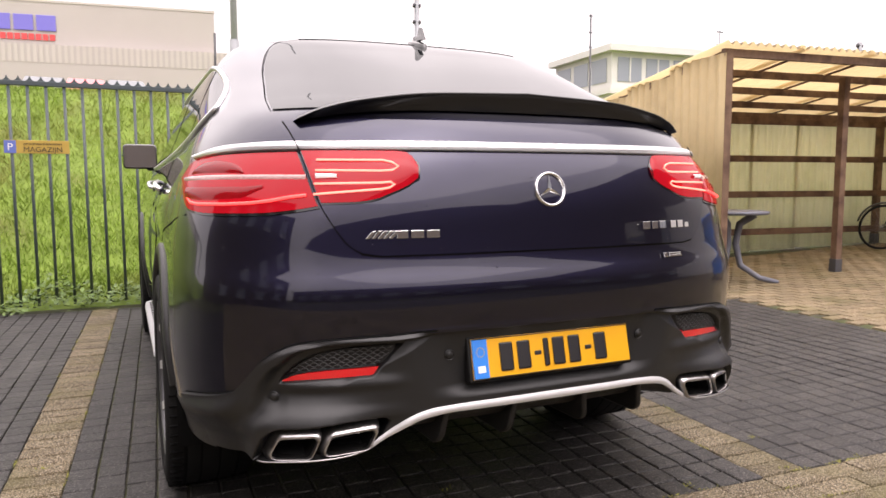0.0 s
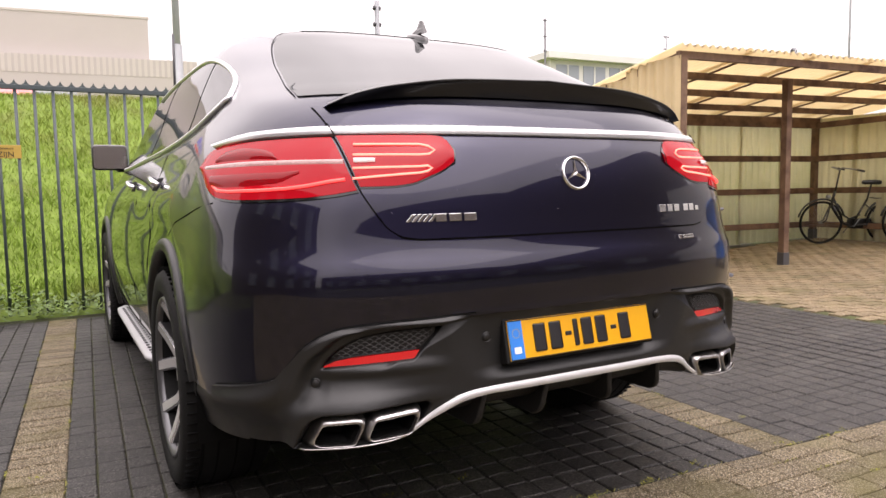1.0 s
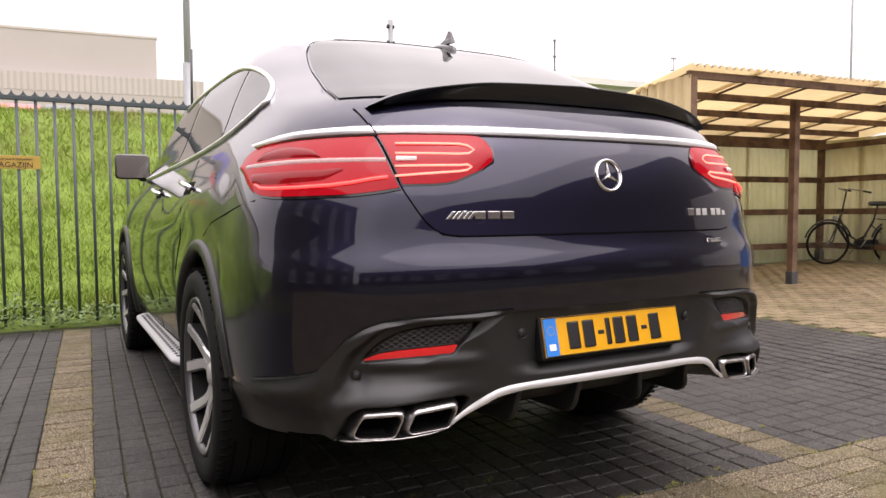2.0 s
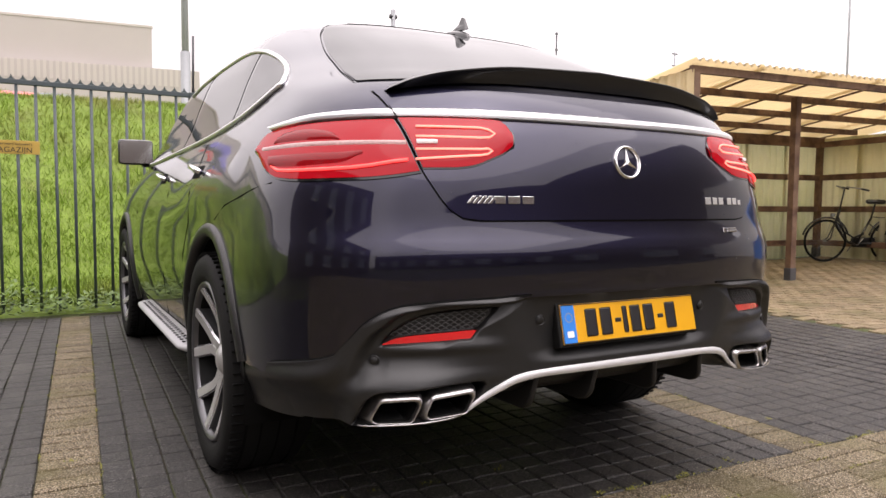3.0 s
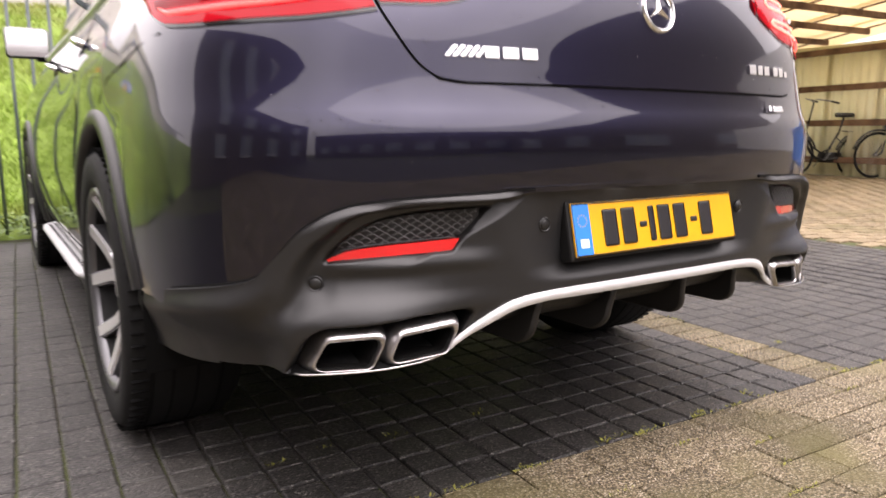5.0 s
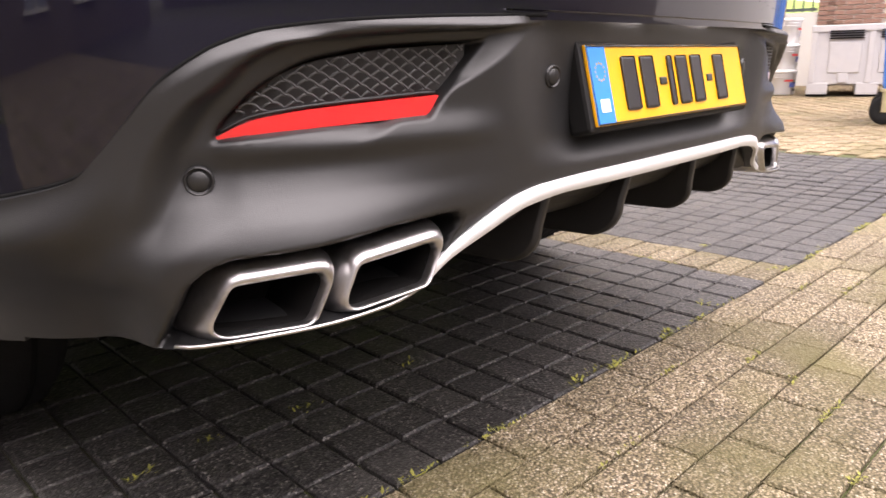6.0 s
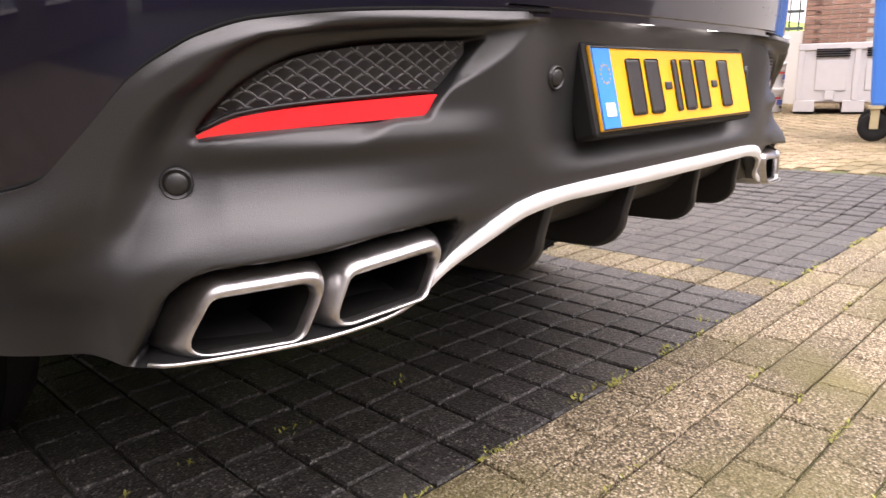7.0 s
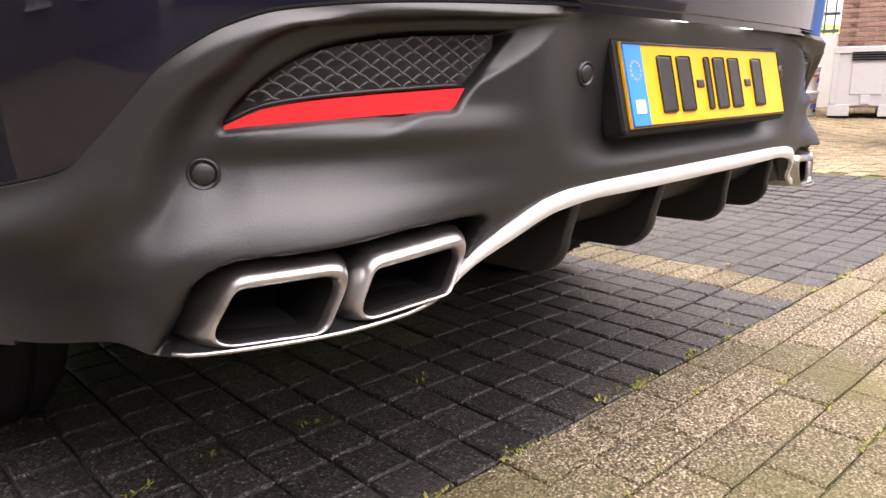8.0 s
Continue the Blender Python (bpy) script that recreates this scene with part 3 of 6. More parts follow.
OUT_TOP = [(34, 1.187), (55, 1.184), (70, 1.179), (76, 1.172), (80.5, 1.152), (82.7, 1.125)]
OUT_LOW = [(34, 1.053), (42, 1.038), (50, 1.030), (66, 1.027), (74, 1.033), (79, 1.060), (82.7, 1.115)]
IN_TOP = [(15.8, 1.152), (16.6, 1.173), (17.6, 1.185), (19.8, 1.188), (40, 1.188)]
IN_LOW = [(15.8, 1.118), (17.4, 1.100), (20, 1.083), (24, 1.064), (28, 1.058), (40, 1.055)]
for sx in (-1, 1):
    lamp = part("tail_light", bmesh.new(), LENS, car, "red tail light cluster, lit")
    lamp.data.from_pydata([tuple(light_fn(radians(36.3), radians(82.7), OUT_TOP, OUT_LOW, sx, 0.006, 0.008)(u, v, o)) for o in (0,) for u in span(0, 1, 31) for v in span(0, 1, 13)], [],
                          [((i * 13 + j), (i + 1) * 13 + j, (i + 1) * 13 + j + 1, i * 13 + j + 1)[::sx] for i in range(30) for j in range(12)])
    lamp.data.polygons.foreach_set("use_smooth", [True] * len(lamp.data.polygons))
    inner = patch("inner_lens", light_fn(radians(15.8), radians(35.2), IN_TOP, IN_LOW, sx, 0.009, -0.003), span(0, 1, 25), span(0, 1, 11), LENS, lamp, flip=sx < 0, skirt=-0.012)
    patch("lamp_edge", light_fn(radians(36.0), radians(83.4), [(k, v + 0.005) for k, v in OUT_TOP], [(k, v - 0.006) for k, v in OUT_LOW], sx, 0.0035, 0.006), span(0, 1, 31), span(0, 1, 9), GLOSS_BLACK, lamp, flip=sx < 0)
    patch("lamp_edge", light_fn(radians(15.5), radians(35.4), [(k, v + 0.003) for k, v in IN_TOP], [(k, v - 0.005) for k, v in IN_LOW], sx, 0.0065, -0.001), span(0, 1, 25), span(0, 1, 7), GLOSS_BLACK, lamp, flip=sx < 0)
    # darker upper arch of the outer lens
    patch("dark_lens", light_fn(radians(53), radians(74), [(53, 1.132), (54.5, 1.147), (58, 1.158), (64, 1.164), (70, 1.158), (73, 1.146), (74, 1.131)], [(53, 1.126), (74, 1.126)], sx, 0.0095), span(0, 1, 19), span(0, 1, 5), LENS_DARK, lamp, flip=sx < 0)
    patch("dark_lens", light_fn(radians(47), radians(76.5), [(47, 1.101), (58, 1.101), (76.5, 1.099)], [(47, 1.086), (53, 1.062), (68, 1.056), (76.5, 1.062)], sx, 0.0085), span(0, 1, 21), span(0, 1, 5), LENS_DARK, lamp, flip=sx < 0)
    # clear band and glowing guides
    patch("clear_band", light_fn(radians(37), radians(79), [(37, 1.126), (60, 1.126), (79, 1.122)], [(37, 1.111), (60, 1.110), (79, 1.108)], sx, 0.0105), span(0, 1, 25), span(0, 1, 3), CLEAR_LENS, lamp, flip=sx < 0)

    def guide(pts, r=0.0035, glow=LED):
        tube("light_guide", [rear_point(sx * radians(a), z, 0.016 if a < 36 else 0.014 - 0.008 * smooth(66, 76, a)) for a, z in pts], r, glow, lamp, seg=6)
    guide([(a, 1.160) for a in span(35, 22, 8)] + [(20.4, 1.156), (19.2, 1.146), (20.2, 1.136)] + [(a, 1.134) for a in span(22, 35, 8)], 0.0028)
    guide([(a, 1.100 + 0.004 * (35 - a) / 13) for a in span(35, 22, 8)] + [(20.6, 1.106), (19.8, 1.100), (20.6, 1.092)] + [(a, 1.088 - 0.014 * (a - 22) / 13) for a in span(22, 35, 8)], 0.0028)
    guide([(36.6, 1.073), (40, 1.068), (45, 1.058), (50, 1.052), (58, 1.048), (68, 1.047), (73, 1.052), (76, 1.066), (77.5, 1.085)], 0.0042, LED_RED)
    patch("clear_lens", light_fn(radians(30.5), radians(34.8), [(28, 1.124), (35, 1.125)], [(28, 1.115), (35, 1.113)], sx, 0.018), span(0, 1, 7), span(0, 1, 3), WHITE, lamp, flip=sx < 0)

# ---- lower bumper cladding: a relief over the tail surface
CL_LOW = [(0, .515), (.24, .514), (.35, .510), (.40, .502), (.425, .492), (.445, .481), (.465, .468), (.487, .453), (.51, .437), (.53, .425), (.55, .417), (.58, .4125), (.62, .410), (.70, .406), (.775, .402), (.80, .399), (.84, .392), (.90, .383), (.975, .374)]
# the crest of the rim: runs under the upper edge, then turns down the corner of the bumper
CREST = [(.40, .840), (.47, .832), (.517, .823), (.553, .812), (.593, .799), (.617, .786), (.637, .771), (.655, .750), (.675, .728), (.690, .698), (.698, .65), (.704, .55), (.712, .36)]


def pod(x, z):
    """0 outside the twin tail pipe opening, 1 well inside."""
    lo = curve(CL_LOW, x) + 0.003
    left = 0.804 - 0.40 * max(0, z - 0.392)
    right = 0.482 + 0.55 * max(0, 0.49 - z)
    top = 0.4865 + 0.0105 * smooth(.74, .55, x)
    a, b = left - x, top - z
    corner = 0.030 - math.hypot(max(0.0, 0.030 - a), max(0.0, 0.030 - b)) if a < 0.03 and b < 0.03 else 1.0
    a2 = x - right
    corner2 = 0.020 - math.hypot(max(0.0, 0.020 - a2), max(0.0, 0.020 - b)) if a2 < 0.02 and b < 0.02 else 1.0
    return smooth(-0.004, 0.008, min(z - lo, a, a2, b, corner, corner2))


POCKET_TOP = [(.440, .694), (.465, .692), (.571, .688), (.654, .677), (.701, .657), (.738, .623), (.750, .604)]
POCKET_LOW = [(.440, .614), (.535, .6115), (.655, .6065), (.749, .5995)]


def pocket(x, z):
    """0 outside the recess with mesh and reflector, 1 inside."""
    inner = 0.452 + (0.69 - z) * 0.95
    d = min(curve(POCKET_TOP, x) - z, z - curve(POCKET_LOW, x), x - inner, 0.748 - x)
    return smooth(-0.002, 0.0045, d)


RIDGE = [(.590, .600), (.605, .573), (.632, .512), (.661, .451), (.692, .394), (.722, .343)]


def undercut(z):
    """How far the corner of the bumper tucks in towards its lower edge."""
    return 0.055 * smooth(0.56, 0.38, z)


def relief(x, z, plain=False):
    ax = abs(x)
    top = curve(CL_TOP, ax)
    o = 0.004
    # raised rim between the upper edge and the crest
    reach = 0.018 + 0.014 * smooth(0.69, 0.60, z)
    rim = smooth(-reach, 0.001, ax - curve(CREST, z)) * smooth(0.34, 0.42, ax) * smooth(0.43, 0.52, z)
    o += 0.017 * rim
    # its upper face leans back towards the paintwork
    o -= 0.011 * (1 - smooth(-0.003, 0.014, top - z)) * smooth(0.38, 0.44, ax) * smooth(0.80, 0.72, ax)
    # flat top facet round the corner, and the tuck below it
    turn = smooth(0.815, 0.88, ax)
    o += turn * 0.020 * smooth(top, top - 0.050, z)
    o -= smooth(0.77, 0.86, ax) * undercut(z)
    # recess round the number plate, with a slanted facet beside it
    o -= 0.024 * smooth(0.47, 0.31, ax + 0.55 * (0.70 - z)) * smooth(0.53, 0.57, z)
    # broad slope that falls from the crest to the outlet
    fall = max(0.0, curve(CREST, z) - ax)
    o -= 0.008 * smooth(0.0, 0.10, fall) * smooth(0.40, 0.50, ax) * smooth(0.585, 0.62, z)
    # crisp slanted facet between the outlet and the plate
    edge, inner = curve(RIDGE, z), 0.452 + (0.69 - z) * 0.95
    facet = min(1.0, max(0.0, (ax - edge) / max(0.02, inner - edge)))
    o -= 0.010 * facet * smooth(0.76, 0.55, ax) * smooth(0.584, 0.612, z) * smooth(0.712, 0.700, z)
    # lip under the reflector, a soft groove, and the brow over the tail pipes
    side = smooth(0.40, 0.52, ax) * smooth(0.80, 0.735, ax)
    o += 0.003 * side * smooth(0.77, 0.69, ax) * smooth(0.570, 0.596, z) * smooth(0.628, 0.602, z)
    o -= 0.004 * side * smooth(0.60, 0.565, z) * smooth(0.515, 0.545, z)
    # hollow between the crest and the lip, where the outer sensor sits
    o -= 0.006 * smooth(0.0, 0.030, curve(CREST, z) - ax) * smooth(0.725, 0.758, ax) * smooth(0.50, 0.55, z)
    outer = 0.835 + 0.045 * smooth(0.53, 0.46, z)
    brow = smooth(0.47, 0.68, ax) * smooth(outer, outer - 0.085, ax)
    o += 0.036 * brow * smooth(0.575, 0.488, z) * smooth(0.355, 0.40, z)
    # the cladding draws in where the silver line drops to the tail pipes
    o -= 0.018 * smooth(0.36, 0.43, ax) * smooth(0.60, 0.50, ax) * smooth(0.51, 0.45, z)
    if plain:
        return o
    o -= 0.020 * pocket(ax, z)
    o -= 0.125 * pod(ax, z)
    return o


for sx in (-1, 1):
    def clad_fn(u, v, o, sx=sx):
        x = u
        lo, hi = curve(CL_LOW, x), curve(CL_TOP, x)
        z = lo + (hi - lo) * v
        return tail(sx * x, z, relief(x, z) + o)
    us = span(0, .36, 24) + span(.366, .84, 130) + span(.845, .955, 22)
    patch("bumper_cladding", clad_fn, us, span(0, 1, 96), PLASTIC, car, "matt grey textured plastic", skirt=-0.03, flip=sx < 0)
    # flank end of the cladding up to the wheel arch
    def end_fn(u, v, o, sx=sx):
        y = 0.33 + 0.392 * u
        hi = 0.541 - 0.061 * u
        lo = 0.374 - 0.034 * u
        z = lo + (hi - lo) * v
        return flank(sx, y, z, 0.002 + 0.020 * smooth(hi, hi - 0.050, z) - undercut(z) * (1 - 0.45 * u) + o)
    patch("cladding_end", end_fn, span(0, 1, 15), span(0, 1, 19), PLASTIC, car, skirt=-0.02, flip=sx < 0)
    tube("cladding_gap", [tail(sx * x, curve(CL_TOP, x) + 0.001, 0.001) for x in span(.36, .955, 70)], 0.0028, GAP, car, seg=6)
    # red reflector
    R_TOP = [(.535, .634), (.653, .627), (.713, .619), (.749, .603)]
    R_LOW = [(.535, .612), (.655, .607), (.749, .600)]

    def refl_fn(u, v, o, sx=sx):
        x = .525 + .222 * u
        lo, hi = curve(R_LOW, x), curve(R_TOP, x)
        x2 = x - 0.014 * v * (1 - u)
        return tail(sx * x2, lo + (hi - lo) * v, -0.010 + o)
    patch("reflector", refl_fn, span(0, 1, 25), span(0, 1, 5), REFLECTOR, car, "long red rear reflector", skirt=-0.015, flip=sx < 0)
    tube("reflector_ledge", [tail(sx * x, curve(R_TOP, x) + 0.003, -0.012) for x in span(.515, .748, 24)], 0.0022, PLASTIC, car, seg=6)
    # wire mesh of the air outlet
    M_TOP = [(.465, .688), (.571, .683), (.654, .672), (.701, .652), (.743, .616)]
    M_LOW = [(.465, .640), (.507, .638), (.621, .632), (.713, .623), (.743, .613)]

    def mesh_point(u, v, o, sx=sx):
        x = .468 + .272 * u
        lo, hi = curve(M_LOW, x), curve(M_TOP, x)
        return tail(sx * x, lo + (hi - lo) * v, -0.023 + o)
    outlet = patch("outlet_backing", mesh_point, span(0, 1, 25), span(0, 1, 5), OUTLET, car, flip=sx < 0)
    bm = bmesh.new()
    cell_x, cell_z = 0.0225, 0.0140
    for slope in (1, -1):
        for k in range(-24, 38):
            run = []
            for i in range(0, 90):
                x = .470 + i * cell_x / 6
                t = (x - .470) / cell_x
                z = .690 - cell_z * (k * 1.0) + slope * cell_z * t + 0.0022 * abs(math.sin(2 * math.pi * t))
                ok = x < .742 and curve(M_LOW, x) - 0.001 < z < curve(M_TOP, x) + 0.001 and x > .468 + max(0, (.688 - z)) * 0.85
                if ok:
                    run.append(tail(sx * x, z, -0.015 + 0.0015 * slope * math.cos(4 * math.pi * t)))
                if (not ok or i == 89) and run:
                    if len(run) > 2:
                        add_tube(bm, run, 0.0013, 5)
                    run = []
    part("wire_mesh", bm, MESH_WIRE, outlet, "dark diamond mesh", smooth=True)
    # parking sensors
    for x, z in ((0.764, 0.5625), (0.318, 0.648), ):
        c = tail(sx * x, z, relief(x, z) + 0.0045)
        nrm = (tail(sx * x, z, relief(x, z) + 0.011) - c).normalized()
        rot = nrm.to_track_quat("Z", "Y").to_matrix().to_4x4()
        ring_v, ring_f = spun([(0.0015, 0.0001), (0.0015, 0.009), (0.0, 0.0105), (-0.002, 0.0110), (-0.002, 0.0120), (0.001, 0.0128), (0.001, 0.0142), (-0.004, 0.0152)], 28, "z")
        m4 = Matrix.Translation(c) @ rot
        finish("parking_sensor", [m4 @ Vector(v) for v in ring_v], ring_f, PLASTIC, car, "round parking sensor in a ring")

# silver trim line over the diffuser
SV_TOP = [(0, .520), (.24, .519), (.35, .515), (.40, .507), (.425, .497), (.445, .486), (.465, .473), (.487, .458), (.51, .442), (.53, .430), (.55, .4215), (.58, .4165), (.62, .4130), (.70, .4085), (.775, .4045)]
SV_LOW = [(0, .498), (.30, .498), (.35, .494), (.385, .489), (.41, .482), (.435, .470), (.461, .4555), (.487, .4405), (.51, .4275), (.53, .4175), (.55, .413), (.58, .4115), (.62, .4100), (.70, .4062), (.775, .4027)]
us = [-v for v in span(.528, .36, 44)] + span(-.35, .35, 30) + span(.36, .528, 44)


def silver_fn(u, v, o):
    lo, hi = curve(SV_LOW, abs(u)), curve(SV_TOP, abs(u))
    thin = smooth(.47, .57, abs(u))
    return tail(u, lo + (hi - lo) * v, relief(u, hi, True) + 0.003 - 0.006 * thin + 0.004 * (1 - thin) * math.sin(v * math.pi) + o * (1 - 0.6 * thin))


patch("silver_trim", silver_fn, us, span(0, 1, 6), SATIN, car, "satin silver trim line", skirt=-0.006)
for sx in (-1, 1):
    tube("pipe_lip", [tail(sx * x, curve(SV_LOW, x) + 0.0012, relief(x, curve(SV_TOP, x), True) - 0.002) for x in span(.525, .79, 24)], 0.0022, STEEL, car, "thin steel lip", seg=6)

# diffuser panel with its blades
def diff_fn(u, v, o):
    x = u * 0.50
    top = curve(SV_LOW, abs(x)) + 0.004
    z = top - (top - 0.402) * v
    return Vector((x, tail(x, max(0.36, z), 0).y + 0.030 + 0.20 * v ** 2.4 - o, z))


patch("diffuser", diff_fn, span(-1, 1, 41), span(0, 1, 13), DIFFUSER, car, "dark diffuser panel")
for x in (-0.322, -0.115, 0.115, 0.322):
    # a broad fin: its rear edge hangs from the silver line and rounds forward into a level underside
    y0 = tail(x, .46, 0).y
    loop = [(y0 + 0.010, 0.500), (y0 + 0.013, 0.480), (y0 + 0.017, 0.460)]
    loop += [(y0 + 0.019 + 0.050 * (1 - math.cos(a)), 0.448 - 0.048 * math.sin(a)) for a in span(0, math.pi / 2, 9)]
    loop += [(0.32, 0.395), (0.32, 0.500)]
    lean = math.copysign(0.016, x)
    n = len(loop)
    vs = []
    for th in (-0.009, -0.0065, 0.0065, 0.009):
        ease = 0.004 if abs(th) < 0.008 else 0.0
        vs += [Vector((x + th + lean * (0.5 - z) / 0.10, y - ease, z - (ease if z < 0.44 else 0.0))) for y, z in loop]
    fs = [tuple(range(n))[::-1], tuple(range(3 * n, 4 * n))]
    fs += [(r * n + k, r * n + (k + 1) % n, (r + 1) * n + (k + 1) % n, (r + 1) * n + k) for r in range(3) for k in range(n)]
    blade = finish("diffuser_blade", vs, fs, DIFFUSER, car)
    blade.data.polygons[0].use_smooth = blade.data.polygons[1].use_smooth = False


# twin tail pipes
def rounded(corners, r, seg=6):
    out = []
    n = len(corners)
    for i in range(n):
        p, a, b = Vector(corners[i]), Vector(corners[i - 1]), Vector(corners[(i + 1) % n])
        da, db = (a - p).normalized(), (b - p).normalized()
        ang = da.angle(db) / 2
        t = min(r / math.tan(ang), (a - p).length * 0.45, (b - p).length * 0.45)
        q0, q1 = p + da * t, p + db * t
        for k in range(seg + 1):
            s = k / seg
            out.append((1 - s) ** 2 * q0 + 2 * s * (1 - s) * p + s * s * q1)
    return out


def inset(corners, by):
    """The polygon with each edge drawn in by its own distance."""
    n = len(corners)
    pts = [Vector(c) for c in corners]
    mid = sum(pts, Vector((0, 0))) / n
    lines = []
    for i in range(n):
        d = (pts[(i + 1) % n] - pts[i]).normalized()
        nrm = Vector((-d.y, d.x))
        if nrm.dot(mid - pts[i]) < 0:
            nrm = -nrm
        lines.append((pts[i] + nrm * by[i], d))
    out = []
    for i in range(n):
        (p, d), (q, e) = lines[i - 1], lines[i]
        t = ((q - p).x * e.y - (q - p).y * e.x) / (d.x * e.y - d.y * e.x)
        out.append(p + d * t)
    return out


PIPES = [[(-.803, .395), (-.760, .482), (-.640, .489), (-.682, .399)], [(-.675, .403), (-.638, .486), (-.489, .495), (-.535, .411)]]
PROUD = [(.40, 0), (.5, .002), (.6, .021), (.7, .032), (.9, .035)]
ROLL = ((0.0, 0.12), (-0.001, 0.055), (0.0, 0.036), (0.0015, 0.025), (0.0045, 0.015), (0.0085, 0.007), (0.0125, 0.002), (0.016, 0.0), (0.0185, 0.0012), (0.0205, 0.0055), (0.0215, 0.014), (0.024, 0.095))
for sx in (-1, 1):
    for corners in PIPES:
        rings = []
        for draw, back in ROLL:
            # the roll is broad on top and on the outer side, slim below
            loop = rounded(inset(corners, [draw * k for k in (.62, 1.2, .5, .5)]), max(0.010, 0.029 - 0.7 * draw), 8)
            rings.append([Vector((-sx * p.x, tail(p.x, 0.44, 0).y - 0.003 - curve(PROUD, abs(p.x)) + back, p.y)) for p in loop])
        n = len(rings[0])
        pipe = finish("tail_pipe", [v for r in rings[:-1] for v in r], [(i * n + k, i * n + (k + 1) % n, (i + 1) * n + (k + 1) % n, (i + 1) * n + k)[::sx] for i in range(len(rings) - 2) for k in range(n)], STEEL, car, "polished steel tail pipe with rounded rim")
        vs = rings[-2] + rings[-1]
        # soot and the unlit depth are both in the near-black; the end is capped
        finish("pipe_inside", vs, [(k, (k + 1) % n, n + (k + 1) % n, n + k)[::sx] for k in range(n)] + [tuple(range(n, 2 * n))], SOOT_SHADE, pipe, "sooty pipe inside, its unlit depth painted near-black")

# number plate in its holder
PLATE_M = pose(0, 0.0, 0.580) @ pose(0, 0, 0, -13.5, 0, 0)
holder = box("plate_holder", (-0.270, -0.001, -0.007), (0.270, 0.035, 0.118), HOLDER, car, "black plate holder", bevel=0.006, turn=PLATE_M)
plate = box("number_plate", (-0.26, -0.006, 0.0), (0.26, 0.0, 0.11), PLATE, holder, "yellow number plate", bevel=0.0015, turn=PLATE_M)
box("blue_field", (-0.2592, -0.0068, 0.0012), (-0.213, -0.005, 0.1088), PLATE_BLUE, holder, turn=PLATE_M)
bm = bmesh.new()
for k in range(12):
    a = math.pi * k / 6
    add_box(bm, (-0.2345 + 0.012 * math.cos(a) - .0014, -0.0075, 0.073 + 0.012 * math.sin(a) - .0014), (-0.2345 + 0.012 * math.cos(a) + .0014, -0.006, 0.073 + 0.012 * math.sin(a) + .0014), turn=PLATE_M)
part("star_ring", bm, SIGN_YELLOW, holder)
box("bar", (-0.246, -0.0075, 0.018), (-0.223, -0.006, 0.036), WHITE, holder, bevel=0.002, turn=PLATE_M)
for x0, w, h in ((-.176, .040, .077), (-.121, .040, .077), (-.066, .022, .012), (-.036, .016, .077), (-.006, .038, .077), (.047, .038, .077), (.103, .022, .012), (.136, .040, .077)):
    zc = 0.055
    box("bar", (x0, -0.0085, zc - h / 2), (x0 + w, -0.005, zc + h / 2), INK, holder, bevel=0.004 if h > .05 else 0.002, turn=PLATE_M)
tube("plate_border", [PLATE_M @ Vector(p) for p in ((-.258, -.0065, .002), (.258, -.0065, .002), (.258, -.0065, .108), (-.258, -.0065, .108))], 0.0016, INK, holder, seg=4, closed=True)
# body-coloured overhang above the plate with two lamps
patch("plate_overhang", lambda u, v, o: Vector((u * .43, tail(u * .43, .728, 0).y - 0.004 + 0.050 * v, .728 - .006 * math.sin(v * math.pi))), span(-1, 1, 25), span(0, 1, 5), PAINT, car)
for x in (-0.115, 0.115):
    box("plate_lamp", (x - 0.022, 0.006, 0.7185), (x + 0.022, 0.018, 0.7245), LAMP, car, "small lit plate lamp", bevel=0.002)

# badges as plain shapes
def badge_m(x, z):
    p = tail(x, z, 0.006)
    dx = (tail(x + .02, z, 0.006) - tail(x - .02, z, 0.006)).normalized()
    n = -(tail(x, z, 0.02) - p).normalized()
    up = n.cross(dx) * -1
    if up.z < 0:
        up = -up
    m = Matrix((dx, n, up)).transposed().to_4x4()
    return Matrix.Translation(p) @ m


def badge_bars(name, x0, z, bars, parent, label):
    top = None
    for a, b, lo, hi, lean in bars:
        m = badge_m(x0 + (a + b) / 2, z)
        bm = bmesh.new()
        add_box(bm, (-(b - a) / 2, -0.004, lo), ((b - a) / 2, 0.002, hi), 0.0008)
        for v in bm.verts:
            v.co.x += lean * (v.co.z - lo)
            v.co = m @ v.co
        bar = part(name if top is None else "bar", bm, CHROME, parent if top is None else top, label if top is None else "")
        top = top or bar
    return top


badge_bars("badge", -0.535, 0.975, [(k * .0145, k * .0145 + .010, -.010, .010, .9) for k in range(5)] + [(.078, .108, -.010, .010, 0), (.115, .150, -.010, .010, 0), (.157, .192, -.010, .010, 0)], car, "chrome tailgate badge of plain bars")
badge_bars("badge", 0.322, 0.978, [(0, .030, -.011, .011, 0), (.038, .062, -.011, .011, 0), (.070, .096, -.011, .011, 0), (.118, .144, -.011, .011, 0), (.150, .176, -.011, .011, 0), (.184, .204, -.011, .004, 0)], car, "chrome tailgate badge of plain bars")
badge_bars("sticker", 0.40, 0.885, [(0, .014, -.007, .007, 0), (.02, .075, .001, .006, 0), (.02, .078, -.007, -.001, 0)], car, "small pale sticker")
em = badge_m(0, 1.088)
ringv, ringf = [], []
prof = [(.0505, .003), (.0495, -.004), (.0465, -.007), (.0430, -.005), (.0415, .002)]
